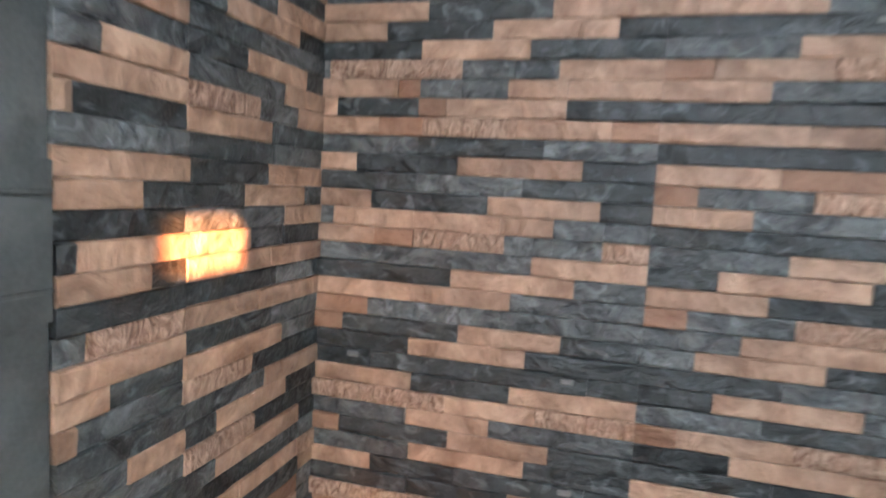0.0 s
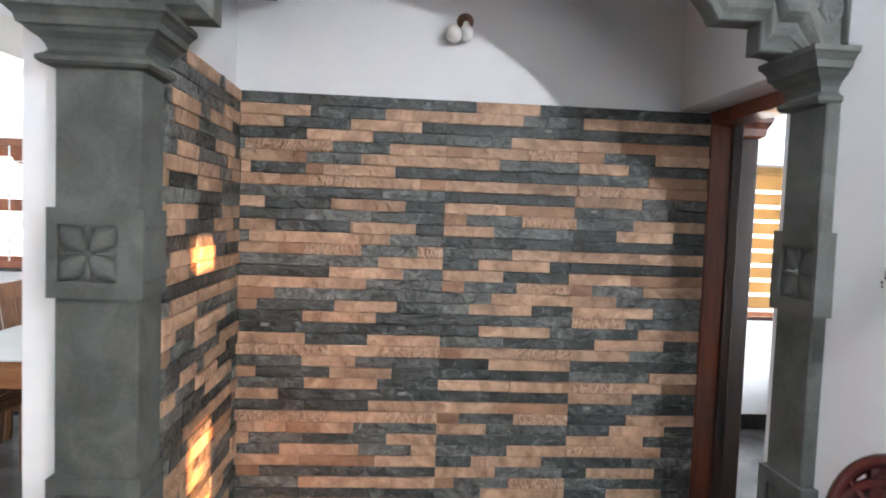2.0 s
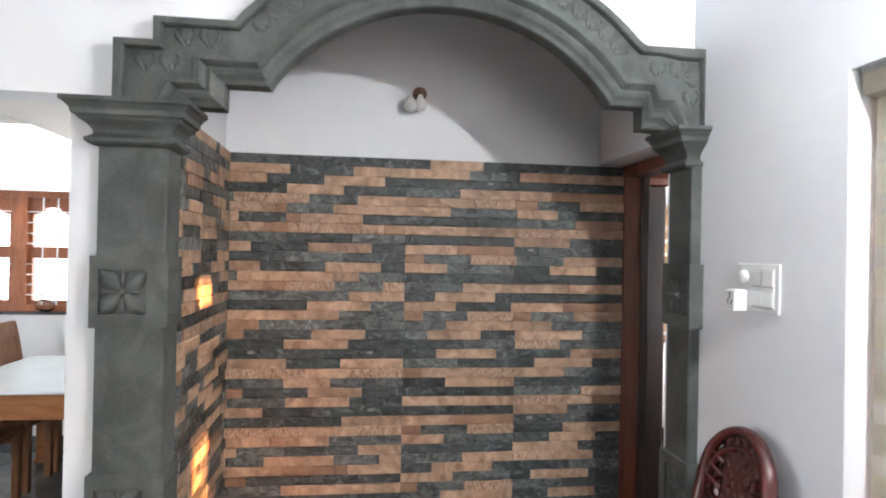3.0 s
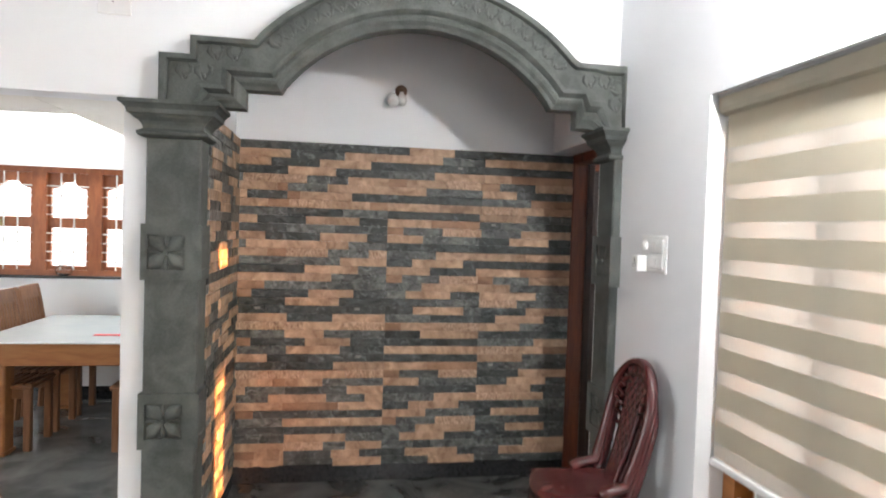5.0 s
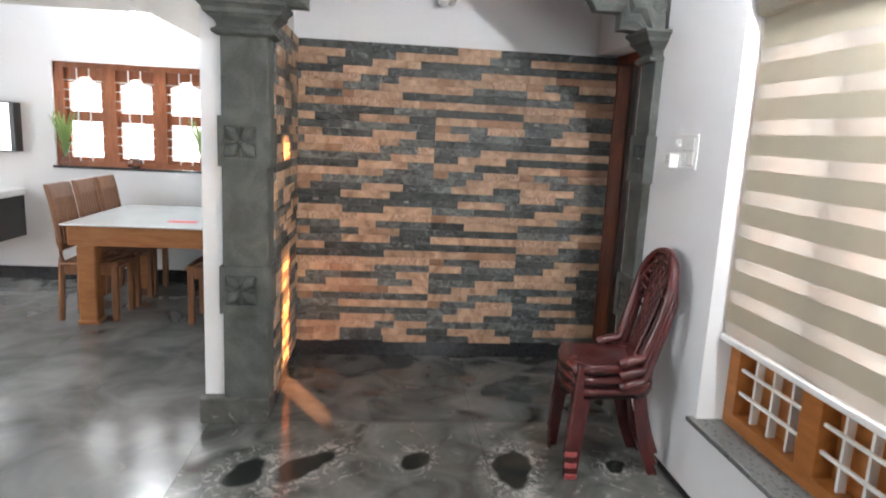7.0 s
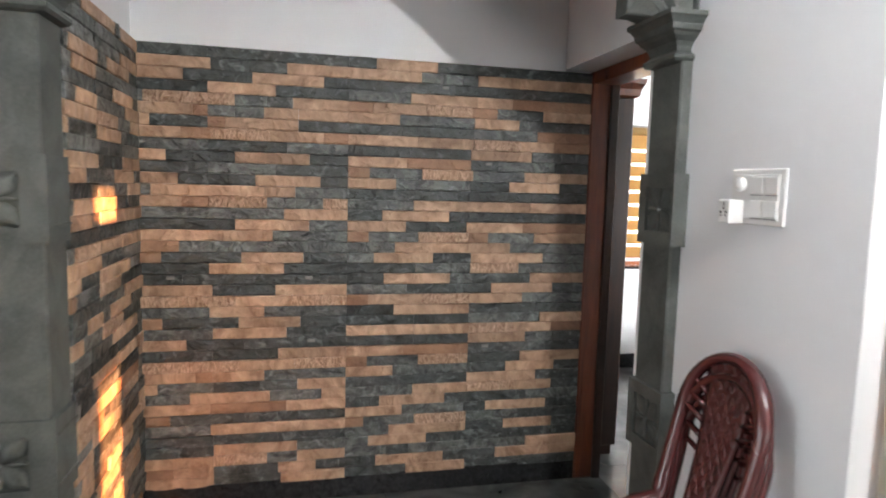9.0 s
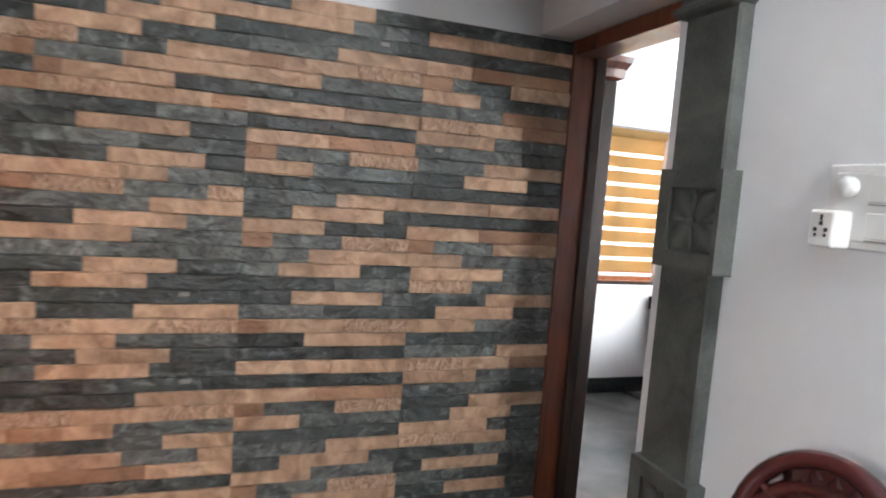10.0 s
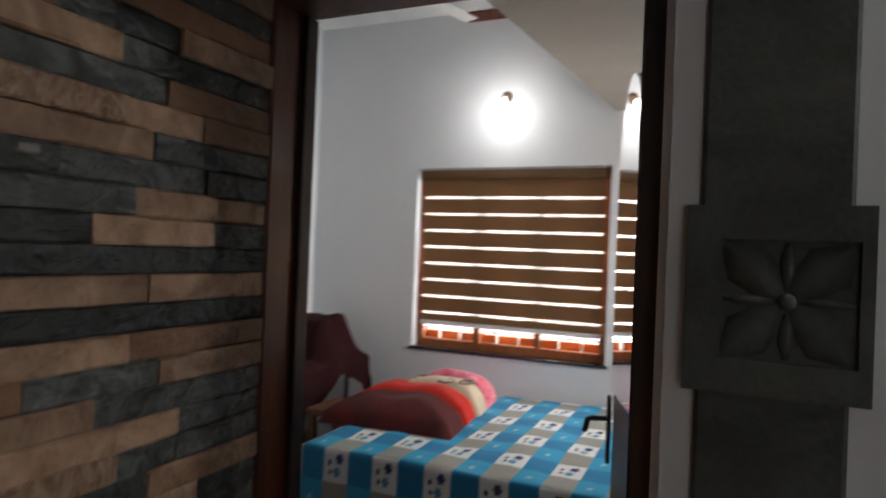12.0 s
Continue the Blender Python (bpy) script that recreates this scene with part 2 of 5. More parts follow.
def sheet_cloth(name):
    """Printed cotton: blue columns, white and grey cells between them, a flower in each white cell."""
    m, n, l, b = nodes_of(name)
    tc, sep = n.new("ShaderNodeTexCoord"), n.new("ShaderNodeSeparateXYZ")
    l.new(tc.outputs["UV"], sep.inputs[0])

    def op(kind, a, c=None):
        k = n.new("ShaderNodeMath")
        k.operation = kind
        for i, v in enumerate((a, c)):
            if v is None:
                continue
            if isinstance(v, (int, float)):
                k.inputs[i].default_value = v
            else:
                l.new(v, k.inputs[i])
        return k.outputs[0]

    u, v = sep.outputs[0], sep.outputs[1]
    pu, pv = op("PINGPONG", op("FLOOR", u), 1.0), op("PINGPONG", op("FLOOR", v), 1.0)
    fu, fv = op("FRACT", u), op("FRACT", v)

    def disc(cu, cv, r):
        d = op("SQRT", op("ADD", op("POWER", op("SUBTRACT", fu, cu), 2.0), op("POWER", op("SUBTRACT", fv, cv), 2.0)))
        ang = op("ARCTAN2", op("SUBTRACT", fv, cv), op("SUBTRACT", fu, cu))
        petal = op("MULTIPLY", op("COSINE", op("MULTIPLY", ang, 6.0)), r * 0.18)
        return op("LESS_THAN", d, op("ADD", petal, r))

    def mixed(fac, a, c):
        k = n.new("ShaderNodeMixRGB")
        l.new(fac, k.inputs[0])
        for i, v in ((1, a), (2, c)):
            if isinstance(v, tuple):
                k.inputs[i].default_value = (*v, 1)
            else:
                l.new(v, k.inputs[i])
        return k.outputs[0]

    cell = mixed(pv, (0.78, 0.80, 0.80), (0.33, 0.33, 0.29))
    blue = mixed(pv, (0.016, 0.23, 0.45), (0.03, 0.36, 0.60))
    white_only = op("SUBTRACT", 1.0, pv)
    cell = mixed(op("MULTIPLY", disc(0.36, 0.68, 0.15), white_only), cell, (0.02, 0.04, 0.14))
    cell = mixed(op("MULTIPLY", disc(0.45, 0.30, 0.14), white_only), cell, (0.08, 0.30, 0.45))
    cell = mixed(op("MULTIPLY", disc(0.76, 0.55, 0.08), white_only), cell, (0.02, 0.03, 0.03))
    cell = mixed(op("MULTIPLY", disc(0.72, 0.28, 0.07), white_only), cell, (0.02, 0.03, 0.03))
    blue = mixed(op("MULTIPLY", disc(0.55, 0.45, 0.10), pv), blue, (0.35, 0.55, 0.62))
    col = mixed(pu, cell, blue)
    l.new(col, b.inputs["Base Color"])
    b.inputs["Roughness"].default_value = 0.85
    no, bp = n.new("ShaderNodeTexNoise"), n.new("ShaderNodeBump")
    no.inputs["Scale"].default_value = 14.0
    l.new(tc.outputs["Object"], no.inputs["Vector"])
    bp.inputs["Strength"].default_value, bp.inputs["Distance"].default_value = 0.3, 0.01
    l.new(no.outputs["Fac"], bp.inputs["Height"])
    l.new(bp.outputs[0], b.inputs["Normal"])
    return m


PAINT = mat("white_wall_paint", (0.70, 0.71, 0.73), (0.745, 0.755, 0.765), 0.55, 1.3, bump=0.06, fine=160)
CEILING_PAINT = mat("ceiling_paint", (0.74, 0.74, 0.735), (0.78, 0.78, 0.775), 0.8, 1.0, bump=0.05)
STONE_GREY = mat("grey_green_cast_stone", (0.043, 0.048, 0.044), (0.097, 0.105, 0.097), 0.75, 7.0, bump=0.72, fine=110, warp=0.8)
SANDSTONE = mat("tan_split_stone", (0.26, 0.152, 0.092), (0.53, 0.352, 0.232), 0.55, 6.0, bump=0.85, fine=38, spread=0.16, stretch=(1.3, 1.3, 1.2), warp=1.4, facets=16)
ROUGHSTONE = mat("chiselled_tan_stone", (0.29, 0.165, 0.10), (0.62, 0.43, 0.30), 0.55, 20.0, bump=1.6, fine=60, spread=0.1, stretch=(1.6, 1.6, 0.9), warp=2.6, facets=24)
BROWNSTONE = mat("brown_split_stone", (0.22, 0.115, 0.065), (0.37, 0.215, 0.13), 0.6, 10.0, bump=0.8, fine=50, spread=0.12, stretch=(1, 1, 1.3), facets=16)
DARKSTONE = mat("charcoal_split_stone", (0.014, 0.0165, 0.0155), (0.060, 0.068, 0.065), 0.42, 7.0, bump=1.2, fine=45, spread=0.32, stretch=(1, 1, 1.4), warp=1.8, facets=13, fleck=(0.15, 0.17, 0.17))
GREYSTONE = mat("slate_grey_split_stone", (0.030, 0.034, 0.033), (0.155, 0.166, 0.157), 0.42, 9.0, bump=1.2, fine=50, spread=0.2, stretch=(1, 1, 1.3), warp=1.8, facets=13, fleck=(0.24, 0.26, 0.26))
PALESTONE = mat("pale_chip_stone", (0.15, 0.15, 0.145), (0.28, 0.275, 0.26), 0.6, 20, bump=0.6)
GROUT = mat("dark_grout", (0.03, 0.032, 0.034), (0.06, 0.06, 0.06), 0.9, 30)
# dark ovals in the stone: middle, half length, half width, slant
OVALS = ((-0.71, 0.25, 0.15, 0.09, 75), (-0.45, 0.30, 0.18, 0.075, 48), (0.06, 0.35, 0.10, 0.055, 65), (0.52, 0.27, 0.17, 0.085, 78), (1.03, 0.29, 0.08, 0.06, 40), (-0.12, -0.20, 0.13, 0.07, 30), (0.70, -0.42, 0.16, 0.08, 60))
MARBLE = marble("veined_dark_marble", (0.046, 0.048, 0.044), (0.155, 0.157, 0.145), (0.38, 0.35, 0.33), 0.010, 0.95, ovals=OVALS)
MARBLE_PLAIN = marble("plain_dark_marble", (0.038, 0.042, 0.040), (0.11, 0.115, 0.11), (0.18, 0.17, 0.165), 0.010, 0.4)
MARBLE_GREY = marble("cloudy_grey_marble", (0.085, 0.089, 0.087), (0.185, 0.190, 0.185), (0.26, 0.22, 0.21), 0.006, 0.05, (0.14, 0.20), 0.6)
GRANITE_BLACK = mat("black_granite", (0.012, 0.013, 0.014), (0.03, 0.03, 0.032), 0.18, 40, bump=0.02)
GRANITE_GREY = mat("grey_granite", (0.085, 0.09, 0.09), (0.15, 0.155, 0.155), 0.3, 60, bump=0.03, fine=200)
WOOD_RED = mat("red_brown_varnished_wood", (0.095, 0.021, 0.008), (0.19, 0.046, 0.016), 0.32, 6, bump=0.08, stretch=(6, 6, 0.6), coat=0.3)
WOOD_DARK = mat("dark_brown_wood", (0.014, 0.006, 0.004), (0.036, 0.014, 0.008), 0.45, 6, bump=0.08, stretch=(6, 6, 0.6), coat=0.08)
WOOD_TEAK = mat("orange_teak_wood", (0.30, 0.105, 0.022), (0.42, 0.16, 0.04), 0.38, 5, bump=0.08, stretch=(5, 1, 5))
# shutters in a brighter orange than the window frame
WOOD_ORANGE = mat("orange_shutter_wood", (0.55, 0.10, 0.02), (0.68, 0.16, 0.035), 0.4, 5, bump=0.05, stretch=(4, 1, 4))
WOOD_WINDOW = mat("reddish_window_wood", (0.22, 0.065, 0.022), (0.34, 0.11, 0.04), 0.42, 6, bump=0.08, stretch=(4, 4, 1))
WOOD_CHAIR = mat("walnut_chair_wood", (0.14, 0.058, 0.024), (0.22, 0.10, 0.045), 0.4, 6, bump=0.08, stretch=(5, 5, 0.8))
WOOD_TABLE = mat("honey_table_wood", (0.23, 0.085, 0.026), (0.33, 0.14, 0.048), 0.38, 6, bump=0.08, stretch=(1, 5, 5))
WHITE_METAL = mat("white_enamelled_metal", (0.75, 0.74, 0.70), (0.8, 0.79, 0.76), 0.4, 20, bump=0.02)
WHITE_PLASTIC = mat("white_plastic", (0.66, 0.66, 0.65), (0.70, 0.70, 0.69), 0.35, 10, bump=0.0)
GREY_PLASTIC = mat("grey_plastic", (0.25, 0.25, 0.25), (0.3, 0.3, 0.3), 0.4, 10, bump=0.0)
MAROON_PLASTIC = mat("maroon_glossy_plastic", (0.046, 0.011, 0.012), (0.078, 0.016, 0.015), 0.24, 7, bump=0.03, coat=0.25)
BLACK_METAL = mat("black_metal", (0.012, 0.012, 0.013), (0.03, 0.03, 0.03), 0.45, 20, bump=0.02)
BLACK_LAMINATE = mat("black_laminate", (0.01, 0.01, 0.011), (0.02, 0.02, 0.02), 0.2, 12, bump=0.0)
BROWN_HOLDER = mat("brown_bakelite", (0.16, 0.09, 0.06), (0.22, 0.13, 0.09), 0.4, 12, bump=0.0)
# darker loft paint: the bedroom slab's unlit underside put into its colour
LOFT_SHADED = mat("shaded_loft_paint", (0.40, 0.36, 0.30), (0.48, 0.44, 0.38), 0.5, 2.2, bump=0.05, stretch=(1.0, 0.3, 1))
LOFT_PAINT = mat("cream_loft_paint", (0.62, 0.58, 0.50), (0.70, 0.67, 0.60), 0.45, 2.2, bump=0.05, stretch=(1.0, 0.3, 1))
BLIND_BEIGE = cloth("beige_blind_band", (0.50, 0.46, 0.37), 0.38)
BLIND_SHEER = cloth("sheer_blind_band", (0.68, 0.66, 0.61), 0.6, open_weave=0.35)
BLIND_TAN = cloth("tan_blind_band", (0.38, 0.25, 0.11), 0.5)
BLIND_BROWN = cloth("brown_blind_band", (0.20, 0.12, 0.065), 0.4)
MAROON_CLOTH = cloth("maroon_cloth", (0.024, 0.0025, 0.004), 0.0, weave=300)
RED_QUILT = mat("red_plush", (0.50, 0.012, 0.008), (0.62, 0.03, 0.016), 0.95, 6, bump=0.5, fine=200)
# wine red of the front fold, with its shadowed face put into the colour
SHADED_QUILT = mat("shaded_wine_plush", (0.055, 0.004, 0.005), (0.10, 0.007, 0.007), 0.95, 6, bump=0.5, fine=200)
CREAM_QUILT = mat("cream_plush", (0.52, 0.40, 0.27), (0.66, 0.55, 0.40), 0.95, 5, bump=0.5, fine=200)
PINK_QUILT = mat("pink_plush", (0.62, 0.03, 0.10), (0.75, 0.30, 0.34), 0.95, 12, bump=0.5, fine=200)
SHEET = sheet_cloth("checked_flower_sheet")
LEAF = cloth("strap_leaf", (0.30, 0.42, 0.16), 0.45, 0.5)
GLASS = glass("clear_glass")
GLASS_TOP = mat("white_backed_glass", (0.62, 0.68, 0.68), (0.68, 0.73, 0.73), 0.05, 3, bump=0.0, rough_var=0.02)
MIRROR = mat("mirror", (0.9, 0.9, 0.9), (0.92, 0.92, 0.92), 0.02, 1, metal=1.0, bump=0.0, rough_var=0.0)
HAZE = glow("white_daylight", (0.95, 0.98, 1.0), 0.12)
BULB_ON = glow("lit_bulb", (1.0, 0.97, 0.92), 1.6)
BULB_OFF = mat("frosted_bulb", (0.62, 0.62, 0.60), (0.7, 0.7, 0.68), 0.25, 10, bump=0.0)
RED_LIT_SPOT = mat("red_lit_spot_paint", (0.26, 0.03, 0.03), (0.36, 0.05, 0.045), 0.5, 20, bump=0.0)
RED_PAPER = mat("red_paper", (0.6, 0.02, 0.03), (0.7, 0.04, 0.05), 0.6, 10, bump=0.0)


# ---- building helpers ----
def link(bm, name, material, smooth=False):
    me = bpy.data.meshes.new(name)
    bmesh.ops.recalc_face_normals(bm, faces=bm.faces)
    bm.to_mesh(me)
    bm.free()
    me.materials.append(material)
    if smooth:
        for p in me.polygons:
            p.use_smooth = True
    return me


def part(name, bm, material, parent=None, label="", smooth=False):
    ob = new(name, link(bm, name, material, smooth))
    if parent is not None:
        ob.parent = parent
    return tagged(ob, label) if label else ob


def thing(name, label, category, at=(0, 0, 0), group="", kind=""):
    ob = new(name)
    ob.empty_display_size = 0.05
    ob.matrix_basis = pose(*at) if not isinstance(at, Matrix) else at
    return tagged(ob, label, category, group, kind)


def structure(name, bm, material, label, category):
    return tagged(part(name, bm, material), label, category, kind="structure")


def box(bm, x0, x1, y0, y1, z0, z1, bevel=0.0, segments=1):
    got = bmesh.ops.create_cube(bm, size=1.0, matrix=Matrix.Translation(((x0 + x1) / 2, (y0 + y1) / 2, (z0 + z1) / 2)) @ Matrix.Diagonal((x1 - x0, y1 - y0, z1 - z0, 1)))
    if bevel:
        edges = list({e for v in got["verts"] for e in v.link_edges})
        bmesh.ops.bevel(bm, geom=edges, offset=bevel, segments=segments, profile=0.5, affect="EDGES")
    return bm


def boxed(*a, **k):
    return box(bmesh.new(), *a, **k)


def prism(pts, axis, a, b, bm=None):
    """A flat outline extruded along an axis from a to b. pts: the two other coordinates, in x, y, z order."""
    bm = bm or bmesh.new()

    def at(p, w):
        return {"x": (w, p[0], p[1]), "y": (p[0], w, p[1]), "z": (p[0], p[1], w)}[axis]

    va, vb = [bm.verts.new(at(p, a)) for p in pts], [bm.verts.new(at(p, b)) for p in pts]
    k = len(pts)
    for i in range(k):
        bm.faces.new((va[i], va[(i + 1) % k], vb[(i + 1) % k], vb[i]))
    bm.faces.new(va[::-1])
    bm.faces.new(vb)
    return bm


def lathe(profile, steps=20, bm=None, m=Matrix.Identity(4)):
    """A turned shape about z from rows of radius and height."""
    bm = bm or bmesh.new()
    rings = []
    for r, z in profile:
        rings.append([bm.verts.new(m @ Vector((r * math.cos(2 * math.pi * i / steps), r * math.sin(2 * math.pi * i / steps), z))) for i in range(steps)])
    for lo, hi in zip(rings, rings[1:]):
        for i in range(steps):
            bm.faces.new((lo[i], lo[(i + 1) % steps], hi[(i + 1) % steps], hi[i]))
    bm.faces.new(rings[0][::-1])
    bm.faces.new(rings[-1])
    return bm


def tube(points, radius, steps=8, bm=None, flat=1.0):
    """A rod along points. flat: squeezes the section."""
    bm = bm or bmesh.new()
    pts = [Vector(p) for p in points]
    rings = []
    for i, p in enumerate(pts):
        d = (pts[min(i + 1, len(pts) - 1)] - pts[max(i - 1, 0)]).normalized()
        side = d.cross(Vector((0, 0, 1)))
        side = side.normalized() if side.length > 1e-3 else Vector((1, 0, 0))
        up = side.cross(d)
        r = radius(i / (len(pts) - 1)) if callable(radius) else radius
        rings.append([bm.verts.new(p + side * r * math.cos(2 * math.pi * k / steps) + up * r * flat * math.sin(2 * math.pi * k / steps)) for k in range(steps)])
    for lo, hi in zip(rings, rings[1:]):
        for k in range(steps):
            bm.faces.new((lo[k], lo[(k + 1) % steps], hi[(k + 1) % steps], hi[k]))
    bm.faces.new(rings[0][::-1])
    bm.faces.new(rings[-1])
    return bm


# ---- setting ----
CEIL = 3.16
ARCH_F, ARCH_B = 0.80, 0.96
RIGHT = 1.245


def slab_floor():
    bm = boxed(-5.2, 5.0, -6.0, 4.6, -0.20, -0.012)
    floor = structure("floor", bm, GROUT, "polished dark marble floor laid in large slabs", "floor")
    xs = [-5.0, -3.8, -2.4, -1.0, 0.40, 1.80]
    ys = [-5.6, -4.3, -2.7, -1.1, 0.76]
    for i in range(5):
        for j in range(4):
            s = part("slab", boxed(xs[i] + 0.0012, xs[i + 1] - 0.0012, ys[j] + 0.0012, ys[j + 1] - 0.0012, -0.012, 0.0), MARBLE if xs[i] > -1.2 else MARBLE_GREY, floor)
    for x0, x1 in ((-0.98, 0.40), (0.40, 1.55)):
        part("slab", boxed(x0 + 0.0012, x1 - 0.0012, 0.7612, 1.86, -0.012, 0.0), MARBLE_PLAIN, floor)
    for x0, x1 in ((-5.0, -3.6), (-3.6, -2.3), (-2.3, -0.98)):
        for y0, y1 in ((0.76, 2.3), (2.3, 3.9)):
            part("slab", boxed(x0 + 0.0012, x1 - 0.0012, y0 + 0.0012, y1 - 0.0012, -0.012, 0.0), MARBLE_GREY, floor)
    for x0, x1 in ((1.55, 3.0), (3.0, 4.4)):
        for y0, y1 in ((0.2, 1.9), (1.9, 3.8)):
            part("slab", boxed(x0 + 0.0012, x1 - 0.0012, y0 + 0.0012, y1 - 0.0012, -0.012, 0.0), MARBLE_GREY, floor)
    part("slab", boxed(0.6, 1.5488, 1.8612, 3.8, -0.012, 0.0), MARBLE_PLAIN, floor)


slab_floor()
structure("ceiling", boxed(-5.2, 5.0, -6.0, 4.6, CEIL, CEIL + 0.15), CEILING_PAINT, "plain white painted ceiling", "ceiling")


def holed(axis, a, b, u0, u1, z0, z1, holes, bm=None):
    """A wall slab of thickness a..b along axis with rectangular openings (u0, u1, z0, z1)."""
    bm = bm or bmesh.new()
    us = sorted({u0, u1, *[h[0] for h in holes], *[h[1] for h in holes]})
    for p, q in zip(us, us[1:]):
        cuts = sorted((h[2], h[3]) for h in holes if h[0] < (p + q) / 2 < h[1])
        z = z0
        for lo, hi in [*cuts, (z1, z1)]:
            if lo - z > 1e-4:
                if axis == "y":
                    box(bm, p, q, a, b, z, lo)
                else:
                    box(bm, a, b, p, q, z, lo)
            z = hi
    bmesh.ops.remove_doubles(bm, verts=bm.verts, dist=1e-5)
    return bm


def arch_wall():
    """The wall round the arch: the opening follows the arch's outline, the dining opening lies beside it."""
    bm = holed("y", ARCH_F, ARCH_B, -5.0, -1.03, 0, CEIL, [(-4.2, -1.03, 0, 2.13)])
    box(bm, -1.03, -0.74, ARCH_F, ARCH_B, 0, CEIL)
    box(bm, 1.222, 1.45, ARCH_F, 0.948, 0, CEIL)
    # above the arch, in columns that end on the curve
    k = 28
    for i in range(k):
        x0, x1 = -0.74 + 1.962 * i / k, -0.74 + 1.962 * (i + 1) / k
        zs = []
        for x in (x0, x1):
            d = abs(x - 0.262)
            zs.append(1.74 + math.sqrt(0.965**2 - d * d) if d < 0.69 else 2.34)
        prism([(x0, zs[0]), (x1, zs[1]), (x1, CEIL), (x0, CEIL)], "y", ARCH_F, ARCH_B, bm)
    bmesh.ops.remove_doubles(bm, verts=bm.verts, dist=1e-5)
    return structure("wall_arch", bm, PAINT, "white painted wall around the arch and dining opening", "wall")


arch_wall()
# right wall of the living room with its window opening
WIN_Y0, WIN_Y1, WIN_Z0, WIN_Z1 = -2.56, 0.01, 0.378, 2.12
structure("wall_east", holed("x", RIGHT, RIGHT + 0.24, -5.6, ARCH_F, 0, CEIL, [(WIN_Y0, WIN_Y1, WIN_Z0, WIN_Z1)]), PAINT, "white painted living room wall with a window opening", "wall")
structure("wall_west", holed("x", -5.15, -5.0, -5.6, 4.1, 0, CEIL, [(-1.3, -0.1, 0.65, 2.35), (0.97, 2.35, 0.65, 2.35)]), PAINT, "white painted side wall, out of view, with two window openings", "wall")
structure("wall_south", holed("y", -5.75, -5.6, -5.15, 1.5, 0, CEIL, [(0.42, 1.22, 0.6, 2.6)]), PAINT, "unseen white rear wall with an opening added for fill", "wall")
# niche
structure("wall_niche_north", boxed(-0.98, 1.56, 1.826, 1.98, 0, CEIL), PAINT, "white painted niche wall above stone cladding", "wall")
structure("wall_niche_west", boxed(-1.03, -0.726, ARCH_B, 1.826, 0, CEIL), PAINT, "partition wall between niche and dining room", "wall")
bm = boxed(1.27, 1.56, ARCH_B, 1.826, 2.115, CEIL)
box(bm, 1.30, 1.56, ARCH_B - 0.012, ARCH_B + 0.006, 0, 2.115)
structure("wall_niche_east", bm, PAINT, "white painted wall over the bedroom doorway", "wall")
# dining room
DW = (-3.16, -1.74, 1.085, 2.03)
structure("wall_dining_north", holed("y", 3.78, 3.98, -5.0, -0.9, 0, CEIL, [DW]), PAINT, "white painted dining wall with a window opening", "wall")
structure("wall_dining_east", boxed(-1.03, -0.9, 1.98, 3.78, 0, CEIL), PAINT, "plain white dining room wall", "wall")
# bedroom
BW1, BW2 = (2.20, 3.43, 0.88, 2.075), (1.50, 2.835, 0.845, 2.095)
structure("wall_bedroom_north", holed("y", 3.69, 3.88, 0.5, 4.45, 0, CEIL, [BW1]), PAINT, "white painted bedroom wall with a window opening", "wall")
structure("wall_bedroom_east", holed("x", 4.28, 4.46, 0.1, 3.69, 0, CEIL, [BW2]), PAINT, "white painted bedroom wall with a window opening", "wall")
# the south opening is added to let the fill lamp in
structure("wall_bedroom_south", holed("y", 0.1, 0.25, 1.5, 4.28, 0, CEIL, [(2.85, 4.15, 0.85, 2.15)]), PAINT, "white painted bedroom wall with a window opening", "wall")
structure("wall_bedroom_west", boxed(0.5, 0.65, 1.98, 3.69, 0, CEIL), PAINT, "plain white bedroom wall", "wall")
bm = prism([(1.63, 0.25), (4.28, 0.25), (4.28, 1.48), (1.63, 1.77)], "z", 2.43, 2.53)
structure("loft_bedroom", bm, LOFT_SHADED, "painted storage loft slab under the ceiling, darkened for its unlit underside", "loft")
bm = boxed(-4.9, -1.50, ARCH_B, 1.50, 2.14, 2.24, 0.004)
box(bm, -1.50, -1.03, ARCH_B, 2.5, 2.14, 2.24, 0.004)
structure("loft_dining", bm, LOFT_PAINT, "cream painted loft slab over the dining opening", "loft")


def skirting(name, x0, x1, y0, y1, h, label):
    structure(name, boxed(x0, x1, y0, y1, 0, h, 0.003), GRANITE_BLACK, label, "baseboard")


skirting("baseboard_niche", -0.70, 1.40, 1.795, 1.826, 0.11, "black granite skirting below the stone cladding")
skirting("baseboard_niche_side", -0.726, -0.696, 0.965, 1.79, 0.11, "black granite skirting below the stone cladding")
skirting("baseboard_living", RIGHT - 0.008, RIGHT, -5.6, 0.74, 0.035, "thin black granite skirting along the living room wall")
skirting("baseboard_dining", -5.0, -1.03, 3.765, 3.78, 0.12, "black granite skirting along the dining wall")
skirting("baseboard_bedroom", 0.65, 4.28, 3.675, 3.69, 0.12, "black granite skirting along the bedroom wall")


